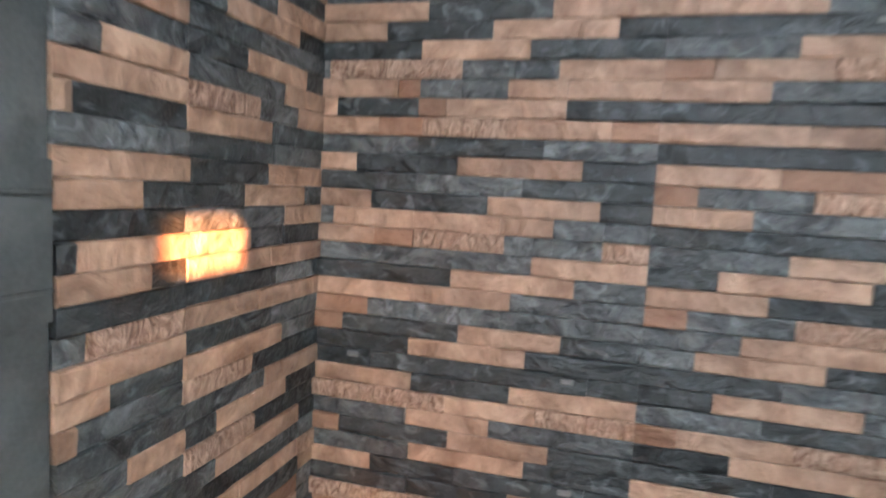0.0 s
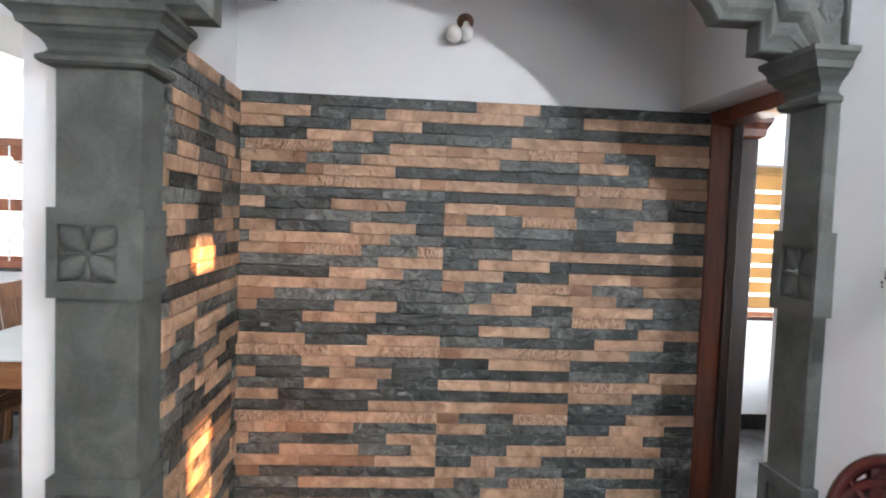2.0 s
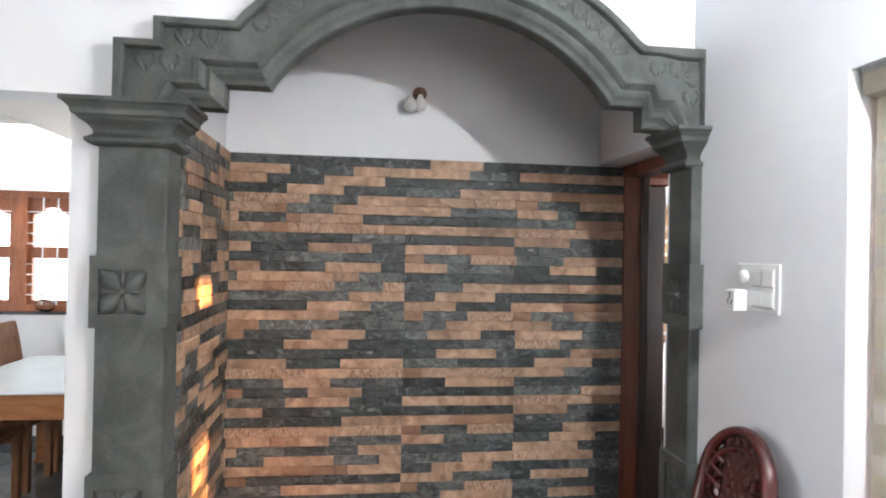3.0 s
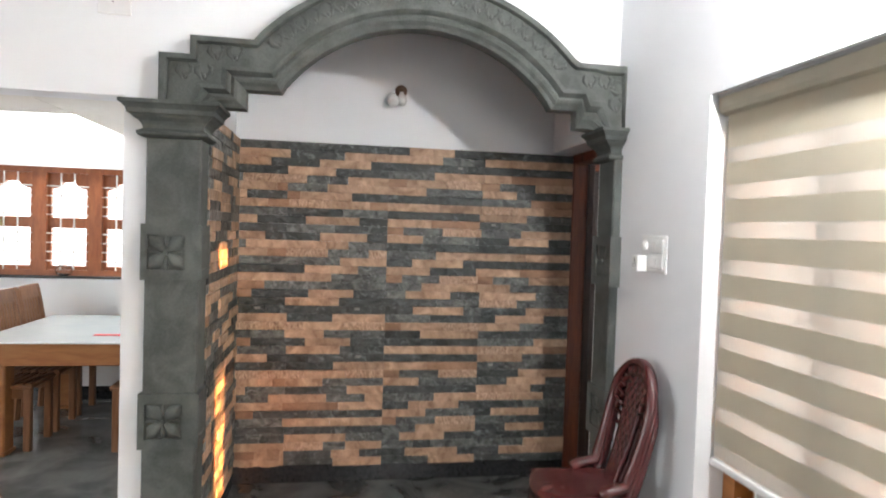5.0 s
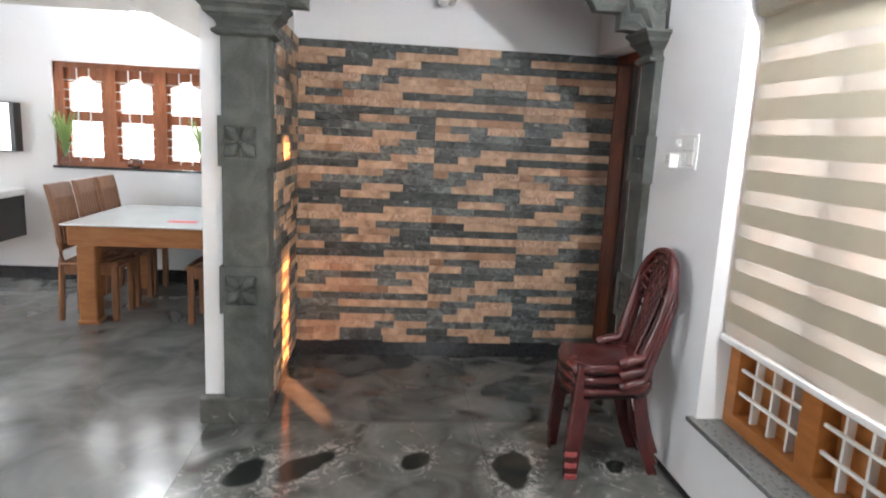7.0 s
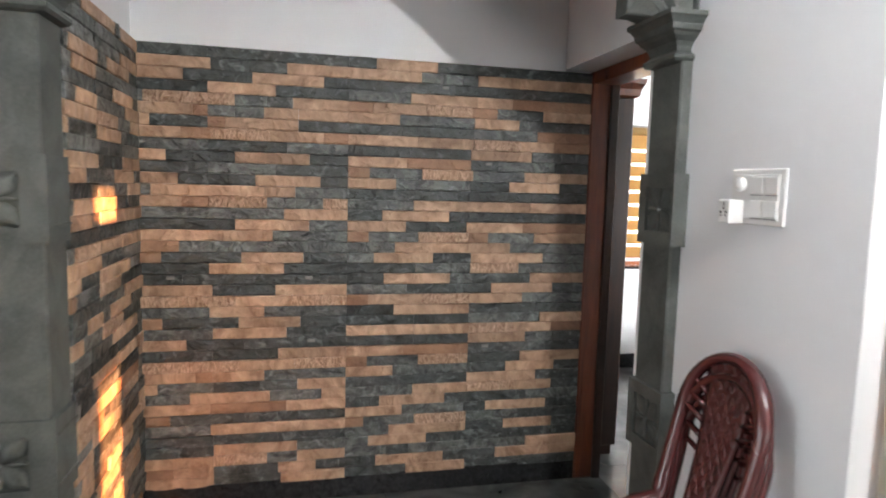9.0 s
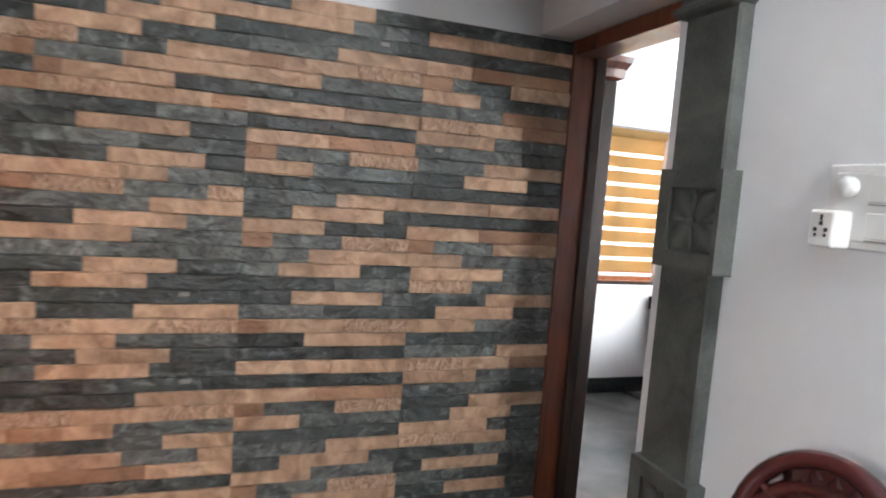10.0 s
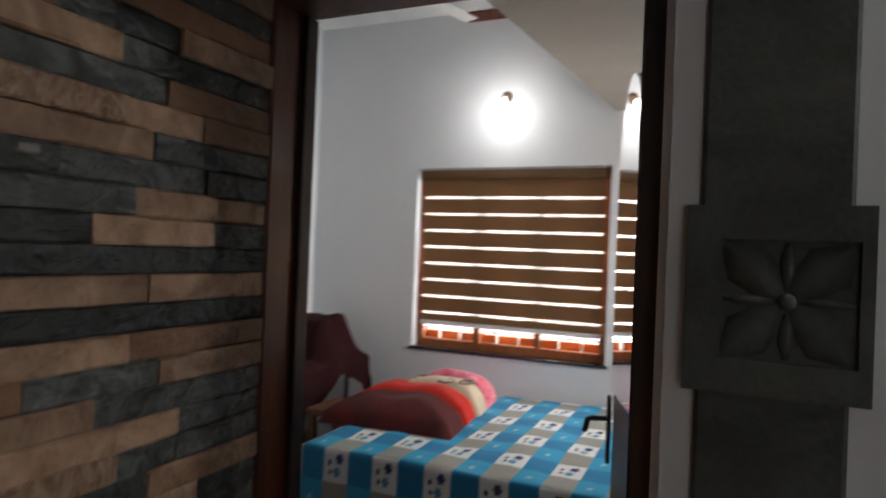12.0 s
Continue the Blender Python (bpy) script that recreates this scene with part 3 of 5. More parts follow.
# ---- arch and pillars ----
def arch():
    """Moulded arch band: outer and inner outline run side by side, a moulding profile is swept between them."""
    cx, cz = 0.262, 1.74
    pairs = [((-0.872, 2.098), (-0.66, 2.098)), ((-0.872, 2.311), (-0.60, 2.098)), ((-0.746, 2.311), (-0.518, 2.098)), ((-0.746, 2.392), (-0.518, 2.182)), ((-0.482, 2.392), (-0.366, 2.182))]
    a_out, a_in = math.acos(0.747 / 0.992), math.acos(0.629 / 0.772)
    k = 48
    for i in range(1, k):
        f = i / k
        ao, ai = math.pi - a_out - (math.pi - 2 * a_out) * f, math.pi - a_in - (math.pi - 2 * a_in) * f
        pairs.append(((cx + 0.992 * math.cos(ao), cz + 0.992 * math.sin(ao)), (cx + 0.772 * math.cos(ai), cz + 0.772 * math.sin(ai))))
    pairs += [((1.013, 2.402), (0.890, 2.182)), ((1.10, 2.402), (1.017, 2.182)), ((1.17, 2.402), (1.017, 2.098)), ((1.258, 2.402), (1.06, 2.098)), ((1.258, 2.098), (1.13, 2.098))]
    # share of the width from the outer edge, depth
    profile = [(0.0, 0.80), (0.0, 0.722), (0.015, 0.716), (0.11, 0.716), (0.13, 0.722), (0.14, 0.742), (0.56, 0.742), (0.575, 0.726), (0.66, 0.722), (0.70, 0.732), (0.74, 0.748), (0.80, 0.742), (0.86, 0.748), (0.92, 0.764), (0.985, 0.772), (1.0, 0.78), (1.0, 0.845)]
    bm = bmesh.new()
    rows = [[bm.verts.new((o[0] + (i[0] - o[0]) * f, y, o[1] + (i[1] - o[1]) * f)) for f, y in profile] for o, i in pairs]
    for r, s in zip(rows, rows[1:]):
        for j in range(len(profile) - 1):
            bm.faces.new((r[j], r[j + 1], s[j + 1], s[j]))
    for r in (rows[0], rows[-1]):
        bm.faces.new(r)
    top = thing("arch", "grey-green cast stone arch with carved leaf band", "arch")
    part("band", bm, STONE_GREY, top)
    # back face of the band
    bm = bmesh.new()
    rows = [[bm.verts.new((o[0] + (i[0] - o[0]) * f, y, o[1] + (i[1] - o[1]) * f)) for f, y in ((1.0, 0.845), (0.0, 0.963), (0.0, 0.80))] for o, i in pairs]
    for r, s in zip(rows, rows[1:]):
        for j in range(2):
            bm.faces.new((r[j], r[j + 1], s[j + 1], s[j]))
    part("backing", bm, STONE_GREY, top)
    # carved leaves along the flat of the band
    leaf = bmesh.new()
    for s in (-1, 1):
        pts = []
        for i in range(9):
            f = i / 8
            pts.append((s * (0.006 + 0.030 * math.sin(math.pi * f * 0.9)), 0, -0.030 + 0.060 * f + 0.006 * math.sin(5 * f)))
        tube(pts, lambda f: 0.003 + 0.0095 * math.sin(math.pi * f), 6, leaf, 1.0)
    bmesh.ops.create_uvsphere(leaf, u_segments=8, v_segments=5, radius=0.010, matrix=Matrix.Translation((0, 0, -0.018)))
    leaf_mesh = link(leaf, "leaf_carving", STONE_GREY, True)
    n = 23
    places = []
    for i in range(n):
        a = math.pi - 0.76 - (math.pi - 1.52) * (i + 0.5) / n
        places.append((cx + 0.925 * math.cos(a), cz + 0.925 * math.sin(a), 90 - math.degrees(a)))
    places += [(-0.77, 2.245, 0), (-0.69, 2.245, 0), (-0.64, 2.335, 0), (-0.56, 2.335, 0), (1.07, 2.325, 0), (1.145, 2.325, 0), (1.205, 2.30, 90), (1.205, 2.22, 0)]
    for x, z, turn in places:
        ob = new("leaf_carving", leaf_mesh)
        ob.parent = top
        ob.matrix_basis = pose(x, 0.742, z, 0, turn, 0) @ Matrix.Diagonal((0.92, 0.6, 1.25, 1))


arch()


def rosette(bm, cx, cz, y, half=0.078, deep=1.0):
    """Four petals in a sunk square."""
    for k in range(4):
        a = math.pi / 4 + k * math.pi / 2
        ux, uz = math.cos(a), math.sin(a)
        mid = [bm.verts.new((cx + ux * half * f, y - 1.5 * deep * d, cz + uz * half * f)) for f, d in ((0.10, 0.006), (0.45, 0.016), (0.85, 0.015), (1.30, 0.004))]
        for s in (1, -1):
            rim = [bm.verts.new((cx + (ux * f - s * uz * w) * half, y - deep * d, cz + (uz * f + s * ux * w) * half)) for f, w, d in ((0.10, 0.05, 0.002), (0.45, 0.30, 0.006), (0.85, 0.40, 0.008), (1.30, 0.08, 0.003))]
            for i in range(3):
                bm.faces.new((mid[i], mid[i + 1], rim[i + 1], rim[i]))
            low = [bm.verts.new((v.co.x, y + 0.002, v.co.z)) for v in rim]
            for i in range(3):
                bm.faces.new((rim[i], rim[i + 1], low[i + 1], low[i]))
        b = k * math.pi / 2
        tube([(cx + math.cos(b) * half * f, y - 0.005 * deep, cz + math.sin(b) * half * f) for f in (0.2, 0.45, 0.7, 0.95)], lambda f: 0.003 + 0.007 * math.sin(math.pi * f), 6, bm, 0.7)
    bmesh.ops.create_uvsphere(bm, u_segments=10, v_segments=6, radius=0.011, matrix=Matrix.Translation((cx, y - 0.006, cz)))


def moulded(x0, x1, y0, y1, rows, bm=None):
    """Stacked square mouldings: rows of height and how far it stands out of the shaft on every side."""
    bm = bm or bmesh.new()
    rings = []
    for z, d in rows:
        rings.append([bm.verts.new(p) for p in ((x0 - d, y0 - d, z), (x1 + d, y0 - d, z), (x1 + d, y1, z), (x0 - d, y1, z))])
    for lo, hi in zip(rings, rings[1:]):
        for i in range(4):
            bm.faces.new((lo[i], lo[(i + 1) % 4], hi[(i + 1) % 4], hi[i]))
    bm.faces.new(rings[0][::-1])
    bm.faces.new(rings[-1])
    return bm


# height, stand-out
CAPITAL = [(1.95, 0.002), (1.954, 0.024), (1.962, 0.034), (1.973, 0.034), (1.983, 0.018), (1.991, 0.012), (2.004, 0.016), (2.018, 0.026), (2.032, 0.046), (2.041, 0.053), (2.046, 0.064), (2.064, 0.068), (2.079, 0.082), (2.085, 0.092), (2.10, 0.092)]


def pillar(x0, x1, cx, y1, right_cut, label):
    top = thing("pillar", label, "pillar", group="arch pillars")
    y0 = 0.760
    part("shaft", boxed(x0, x1, y0, y1, 0.12, 1.96, 0.006), STONE_GREY, top)
    bm = moulded(x0, x1, y0, y1, CAPITAL)
    if right_cut:
        for v in bm.verts:
            v.co.x = min(v.co.x, RIGHT + 0.004)
    part("capital", bm, STONE_GREY, top)
    for z in (1.455, 0.712):
        lo, hi = x0 - 0.014, min(x1 + 0.014, RIGHT + 0.004)
        block = bmesh.new()
        h = 0.078
        ya, yb = y0 - 0.014, y1 - 0.01
        # frame round a sunk square
        for a, b, c, d in ((lo, cx - h, z - 0.122, z + 0.122), (cx + h, hi, z - 0.122, z + 0.122), (cx - h, cx + h, z - 0.122, z - h), (cx - h, cx + h, z + h, z + 0.122)):
            if b - a > 0.004:
                box(block, a, b, ya, yb, c, d)
        box(block, cx - h, cx + h, y0 - 0.003, yb, z - h, z + h)
        ob = part("carved_block", block, STONE_GREY, top)
        bm = bmesh.new()
        rosette(bm, cx, z, y0 - 0.003)
        part("rosette", bm, STONE_GREY, ob, smooth=True)
        for c in (z - 0.074, z + 0.074):
            part("groove_edge", boxed(x1 + 0.012, x1 + 0.019, y0 + 0.004, y1 - 0.012, c - 0.004, c + 0.004, 0.001), STONE_GREY, ob)
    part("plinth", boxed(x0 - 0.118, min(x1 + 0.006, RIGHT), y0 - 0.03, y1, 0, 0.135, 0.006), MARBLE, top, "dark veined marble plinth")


pillar(-0.925, -0.700, -0.833, 0.925, False, "grey-green stone pillar with carved flower blocks, beside the dining opening")


def half_pillar():
    """The pillar against the switch wall: its carved face looks across the arch."""
    top = thing("pillar", "slim grey-green stone pillar with carved flower blocks, beside the switch wall", "pillar", group="arch pillars")
    x0, x1, y0, y1 = 1.204, RIGHT + 0.004, 0.728, 0.906
    part("shaft", boxed(x0, x1, y0, y1, 0.12, 1.96, 0.006), STONE_GREY, top)
    bm = moulded(x0, x1, y0 + 0.028, y1, CAPITAL)
    for v in bm.verts:
        v.co.x = min(v.co.x, RIGHT + 0.004)
        if v.co.y > y1 - 0.001:
            v.co.y += 0.35 * max(0, x0 - v.co.x)
    part("capital", bm, STONE_GREY, top)
    for z in (1.463, 0.712):
        block = bmesh.new()
        h, cy = 0.078, 0.801
        xa = x0 - 0.014
        for a, b, c, d in ((0.708, cy - h, z - 0.122, z + 0.122), (cy + h, 0.922, z - 0.122, z + 0.122), (cy - h, cy + h, z - 0.122, z - h), (cy - h, cy + h, z + h, z + 0.122)):
            box(block, xa, x1, a, b, c, d)
        box(block, x0 - 0.003, x1, cy - h, cy + h, z - h, z + h)
        ob = part("carved_block", block, STONE_GREY, top)
        bm = bmesh.new()
        rosette(bm, 0, z, 0, 0.078, 0.35)
        bmesh.ops.transform(bm, matrix=Matrix.Translation((x0 - 0.003, cy, 0)) @ Matrix.Rotation(radians(-90), 4, "Z"), verts=bm.verts)
        part("rosette", bm, STONE_GREY, ob, smooth=True)
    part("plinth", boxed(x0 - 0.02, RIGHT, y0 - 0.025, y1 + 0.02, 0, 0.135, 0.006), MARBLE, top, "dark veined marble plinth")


half_pillar()


# ---- bedroom doorway ----
def doorway():
    top = thing("door_1", "red-brown varnished wooden door frame without a leaf in view", "door frame", kind="structure")
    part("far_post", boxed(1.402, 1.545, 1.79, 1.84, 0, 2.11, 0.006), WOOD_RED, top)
    # near post and stop are darker than the far post and lintel
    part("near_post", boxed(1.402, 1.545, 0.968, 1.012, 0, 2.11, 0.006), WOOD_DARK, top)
    part("lintel", boxed(1.405, 1.542, 1.012, 1.79, 2.05, 2.11, 0.006), WOOD_RED, top)
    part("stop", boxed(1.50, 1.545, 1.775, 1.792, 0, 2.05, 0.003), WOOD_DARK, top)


doorway()


def tall_cabinet():
    top = thing("tall_cabinet", "dark varnished wooden cabinet with a moulded cornice, inside the bedroom", "cabinet")
    x0, x1, y0, y1 = 1.05, 1.77, 2.03, 2.55
    part("body", boxed(x0, x1, y0, y1, 0.06, 2.03, 0.006), WOOD_DARK, top)
    part("base", boxed(x0 + 0.02, x1 - 0.02, y0 + 0.02, y1, 0, 0.06), WOOD_DARK, top)
    bm = bmesh.new()
    rings = []
    for z, d in ((2.03, 0.0), (2.04, 0.02), (2.075, 0.025), (2.105, 0.04), (2.13, 0.046)):
        rings.append([bm.verts.new(p) for p in ((x0 - d, y0 - d, z), (x1 + d, y0 - d, z), (x1 + d, y1, z), (x0 - d, y1, z))])
    for lo, hi in zip(rings, rings[1:]):
        for i in range(4):
            bm.faces.new((lo[i], lo[(i + 1) % 4], hi[(i + 1) % 4], hi[i]))
    bm.faces.new(rings[-1])
    bm.faces.new(rings[0][::-1])
    part("cornice", bm, WOOD_RED, top)
    part("door", boxed(x1 - 0.002, x1 + 0.018, y0 + 0.03, y1 - 0.03, 0.10, 2.0, 0.006), WOOD_RED, top)


tall_cabinet()


# ---- windows ----
def zebra_blind(name, label, width, drop, pitch, clear, m, band, lead=0.05, parent_z=0.0):
    """A roller blind of alternating dense and sheer bands, hanging in the local x-z plane from z = 0; the room lies towards -y."""
    top = thing(name, label, "window blind", m)
    bm = prism([(-0.035, 0.0), (-0.035, -0.05), (-0.028, -0.068), (0.0, -0.075), (0.03, -0.068), (0.035, 0.0)], "x", 0, width)
    part("headbox", bm, band, top)
    part("headrail", boxed(0, width, -0.040, 0.036, -0.012, 0.004, 0.002), GREY_PLASTIC, top)
    z = -0.07
    count = 0
    while z > -drop + 0.02:
        h = lead if count == 0 else (pitch - clear)
        lo = max(z - h, -drop)
        part("dense_band", boxed(0.012, width - 0.012, -0.0012, 0.0012, lo, z), band, top)
        z = lo
        if z <= -drop + 0.02:
            break
        lo = max(z - clear, -drop)
        part("sheer_band", boxed(0.012, width - 0.012, -0.0007, 0.0007, lo, z), BLIND_SHEER, top)
        z = lo
        count += 1
    part("bottom_rail", boxed(0.005, width - 0.005, -0.012, 0.012, -drop - 0.028, -drop, 0.006, 2), WHITE_PLASTIC, top, "white bottom rail")
    return top


def window_in_x(name, label, x, y0, y1, z0, z1, cols, wood, stile=0.07, mull=0.10, rods=(0.10, 3), shutters=0.0, shutter_wood=None, inward=-1):
    """A wooden window with flat upright bars and thin rods, standing in an opening of a wall across x."""
    top = thing(name, label, "window", kind="structure")
    d = 0.05
    part("frame", boxed(x - d, x + d, y0, y1, z1 - 0.06, z1), wood, top)
    part("frame", boxed(x - d, x + d, y0, y1, z0, z0 + 0.055), wood, top)
    w = (y1 - y0 - 2 * stile - mull * (cols - 1)) / cols
    part("frame", boxed(x - d, x + d, y0, y0 + stile, z0 + 0.055, z1 - 0.06), wood, top)
    part("frame", boxed(x - d, x + d, y1 - stile, y1, z0 + 0.055, z1 - 0.06), wood, top)
    bar = link(boxed(-0.016, 0.016, -0.006, 0.006, z0 + 0.05, z1 - 0.055), "bar", WHITE_METAL)
    rod = link(boxed(-0.006, 0.006, 0, w + 0.05, -0.006, 0.006), "rod", WHITE_METAL)
    for c in range(cols):
        a = y0 + stile + c * (w + mull)
        if c:
            part("mullion", boxed(x - d, x + d, a - mull, a, z0 + 0.055, z1 - 0.06), wood, top)
        for i in range(rods[1]):
            ob = new("bar", bar)
            ob.parent = top
            ob.matrix_basis = pose(x + inward * 0.01, a + w * (i + 0.75) / (rods[1] + 0.5), 0)
        z = z0 + 0.055 + rods[0]
        while z < z1 - 0.1:
            ob = new("rod", rod)
            ob.parent = top
            ob.matrix_basis = pose(x + inward * 0.03, a - 0.025, z)
            z += rods[0]
        if shutters:
            part("shutter", boxed(x + 0.025, x + 0.045, a - 0.01, a + w + 0.01, z0 + 0.05, shutters, 0.004), shutter_wood or wood, top)
    return top


# living room: three bays, then an unseen bare bay added for the sun
window_in_x("window_1", "teak living room window with white grille bars behind a blind", RIGHT + 0.17, -2.03, WIN_Y1, WIN_Z0, WIN_Z1, 4, WOOD_TEAK, shutters=0.82)
# added panels, cut so that the sun falls in two patches
GX = RIGHT + 0.17
bm = boxed(GX - 0.012, GX + 0.012, -2.125, -2.03, WIN_Z0, WIN_Z1)
box(bm, GX - 0.012, GX + 0.012, -2.56, -2.405, WIN_Z0, WIN_Z1)
box(bm, GX - 0.012, GX + 0.012, -2.405, -2.125, 1.42, 1.985)
box(bm, GX - 0.012, GX + 0.012, -2.405, -2.125, WIN_Z0, 0.53)
structure("sun_gap_panels", bm, WOOD_TEAK, "unseen teak panels that shape the sun patches on the stone", "window frame")
structure("window_sill_1", boxed(RIGHT - 0.028, RIGHT + 0.12, WIN_Y0, WIN_Y1 + 0.04, WIN_Z0 - 0.022, WIN_Z0 + 0.003, 0.005), GRANITE_GREY, "grey granite window sill", "window sill")
zebra_blind("zebra_blind", "beige zebra roller blind, lowered to near the sill", 1.93, 1.34, 0.1355, 0.055, pose(RIGHT + 0.06, -0.005, WIN_Z1 - 0.002, 0, 0, -90), BLIND_BEIGE, lead=0.125)


def dining_window():
    x0, x1, z0, z1 = DW
    top = thing("window_2", "red-brown wooden dining window with carved openings and white grille", "window", kind="structure")
    y0, y1 = 3.83, 3.90
    cols, side = 3, 0.03
    w = (x1 - x0 - 2 * side) / cols
    part("frame", boxed(x0, x1, y0 - 0.02, y1, z1 - 0.05, z1), WOOD_WINDOW, top)
    part("frame", boxed(x0, x1, y0 - 0.02, y1, z0, z0 + 0.05), WOOD_WINDOW, top)
    part("frame", boxed(x0, x0 + side, y0 - 0.02, y1, z0 + 0.05, z1 - 0.05), WOOD_WINDOW, top)
    part("frame", boxed(x1 - side, x1, y0 - 0.02, y1, z0 + 0.05, z1 - 0.05), WOOD_WINDOW, top)
    rod = link(tube([(0, 0, 0), (w - 0.10, 0, 0)], 0.006, 6), "rod", WHITE_METAL)
    post = link(tube([(0, 0, z0 + 0.05), (0, 0, z1 - 0.05)], 0.007, 6), "bar", WHITE_METAL)
    for c in range(cols):
        a = x0 + side + c * w
        b = a + w
        mid = (z0 + z1) / 2 - 0.02
        o0, o1 = a + 0.085, b - 0.085
        part("stile", boxed(a, o0 - 0.03, y0 - 0.02, y1, z0 + 0.05, z1 - 0.05), WOOD_WINDOW, top)
        part("stile", boxed(o1 + 0.03, b, y0 - 0.02, y1, z0 + 0.05, z1 - 0.05), WOOD_WINDOW, top)
        # board with a square lower and a scalloped upper opening
        board = bmesh.new()
        box(board, o0 - 0.03, o0, y0 + 0.02, y1 - 0.01, z0 + 0.05, z1 - 0.05)
        box(board, o1, o1 + 0.03, y0 + 0.02, y1 - 0.01, z0 + 0.05, z1 - 0.05)
        box(board, o0, o1, y0 + 0.02, y1 - 0.01, z0 + 0.05, z0 + 0.085)
        box(board, o0, o1, y0 + 0.02, y1 - 0.01, mid - 0.035, mid + 0.055)
        k = 16
        h = (o1 - o0) / 2
        for i in range(k):
            pts = []
            for f in (i / k, (i + 1) / k):
                u = abs(2 * f - 1)
                zz = z1 - 0.125 - 0.05 * (u**2) if u < 0.5 else z1 - 0.165 - 0.02 * math.sin((u - 0.5) * math.pi)
                pts.append((o0 + 2 * h * f, zz))
            prism([pts[0], pts[1], (pts[1][0], z1 - 0.05), (pts[0][0], z1 - 0.05)], "y", y0 + 0.02, y1 - 0.01, board)
        part("carved_board", board, WOOD_WINDOW, top)
        for z in (z0 + 0.13, z0 + 0.21, z0 + 0.29, z0 + 0.37, mid + 0.08, mid + 0.16, mid + 0.245, mid + 0.33):
            ob = new("rod", rod)
            ob.parent = top
            ob.matrix_basis = pose(a + 0.05, y0 - 0.005, z)
        for f in (0.38, 0.62):
            ob = new("bar", post)
            ob.parent = top
            ob.matrix_basis = pose(a + w * f, y0 - 0.012, 0)
    structure("window_sill_2", boxed(x0 - 0.02, x1 + 0.02, 3.755, 3.81, z0 - 0.02, z0 + 0.004, 0.004), GRANITE_BLACK, "black granite window sill", "window sill")


dining_window()


def backdrop(name, x0, x1, y0, y1, z0, z1, label):
    structure(name, boxed(x0, x1, y0, y1, z0, z1), HAZE, label, "backdrop")


backdrop("backdrop_dining", -4.4, -0.4, 4.56, 4.58, -0.2, 3.4, "bright overcast daylight outside the dining window")
backdrop("backdrop_east", 2.0, 2.02, -3.02, 0.08, -0.2, 3.0, "pale daylight outside the living room window")
backdrop("backdrop_west", -5.6, -5.58, -2.2, 3.2, -0.2, 3.4, "bright overcast daylight outside the unseen west windows")
backdrop("backdrop_south", -4.0, 1.2, -6.2, -6.18, -0.2, 3.4, "glow outside the added rear opening")
backdrop("backdrop_bedroom", 4.98, 5.0, 0.2, 4.2, -0.2, 3.4, "bright overcast daylight outside the bedroom window")
# glow behind the added south opening
backdrop("backdrop_bedroom_fill", 2.5, 4.6, -0.30, -0.28, -0.2, 3.4, "glow outside the added, unseen south bedroom opening")
backdrop("backdrop_bedroom_rear", 1.6, 4.2, 4.5, 4.52, -0.2, 3.4, "bright overcast daylight outside the rear bedroom window")
window_in_x("window_3", "red-brown wooden bedroom window behind a blind", 4.40, BW2[0], BW2[1], BW2[2], BW2[3], 3, WOOD_WINDOW, stile=0.05, mull=0.045, rods=(0.08, 2), shutters=0.955, shutter_wood=WOOD_ORANGE)
structure("window_sill_3", boxed(4.262, 4.35, BW2[0] - 0.02, BW2[1] + 0.02, BW2[2] - 0.018, BW2[2] + 0.003, 0.004), GRANITE_BLACK, "black granite window sill", "window sill")
zebra_blind("zebra_blind", "brown zebra roller blind, lowered to near the sill", 1.27, 1.06, 0.115, 0.017, pose(4.325, 2.80, 2.092, 0, 0, -90), BLIND_BROWN, lead=0.12)
structure("window_sill_4", boxed(BW1[0], BW1[1], 3.675, 3.76, BW1[2] - 0.018, BW1[2] + 0.003, 0.004), GRANITE_BLACK, "black granite window sill", "window sill")
zebra_blind("zebra_blind", "tan zebra roller blind, fully lowered", 1.16, 1.12, 0.115, 0.028, pose(2.235, 3.735, 2.07), BLIND_TAN, lead=0.12)
bm = holed("y", 3.79, 3.87, BW1[0], BW1[1], BW1[2], BW1[3], [(BW1[0] + 0.06 + i * 0.4, BW1[0] + 0.37 + i * 0.4, BW1[2] + 0.08, BW1[3] - 0.06) for i in range(3)])
structure("window_4", bm, WOOD_WINDOW, "red-brown wooden bedroom window frame behind a blind", "window")


# ---- fixtures ----
def sconce(m, lit, label):
    """A lampholder on a wall; local -y points into the room."""
    top = thing("wall_lamp", label, "wall lamp", m, group="wall lamps")
    turn = Matrix.Rotation(radians(90), 4, "X")
    part("rose", lathe([(0.038, 0.0), (0.038, 0.012), (0.030, 0.024), (0.018, 0.03)], 20, m=turn), BROWN_HOLDER, top, smooth=True)
    drop = Matrix.Translation((0, -0.05, -0.01)) @ Matrix.Rotation(radians(155), 4, "X")
    part("holder", tube([(0, -0.02, 0.0), (0, -0.045, 0.0), (0, -0.055, -0.02)], 0.017, 12), BROWN_HOLDER, top, smooth=True)
    bulb = [(0.013, 0.0), (0.014, 0.02), (0.022, 0.035), (0.030, 0.055), (0.031, 0.07), (0.024, 0.09), (0.010, 0.10)]
    part("bulb", lathe(bulb, 18, m=drop), BULB_ON if lit else BULB_OFF, top, smooth=True)
    return top


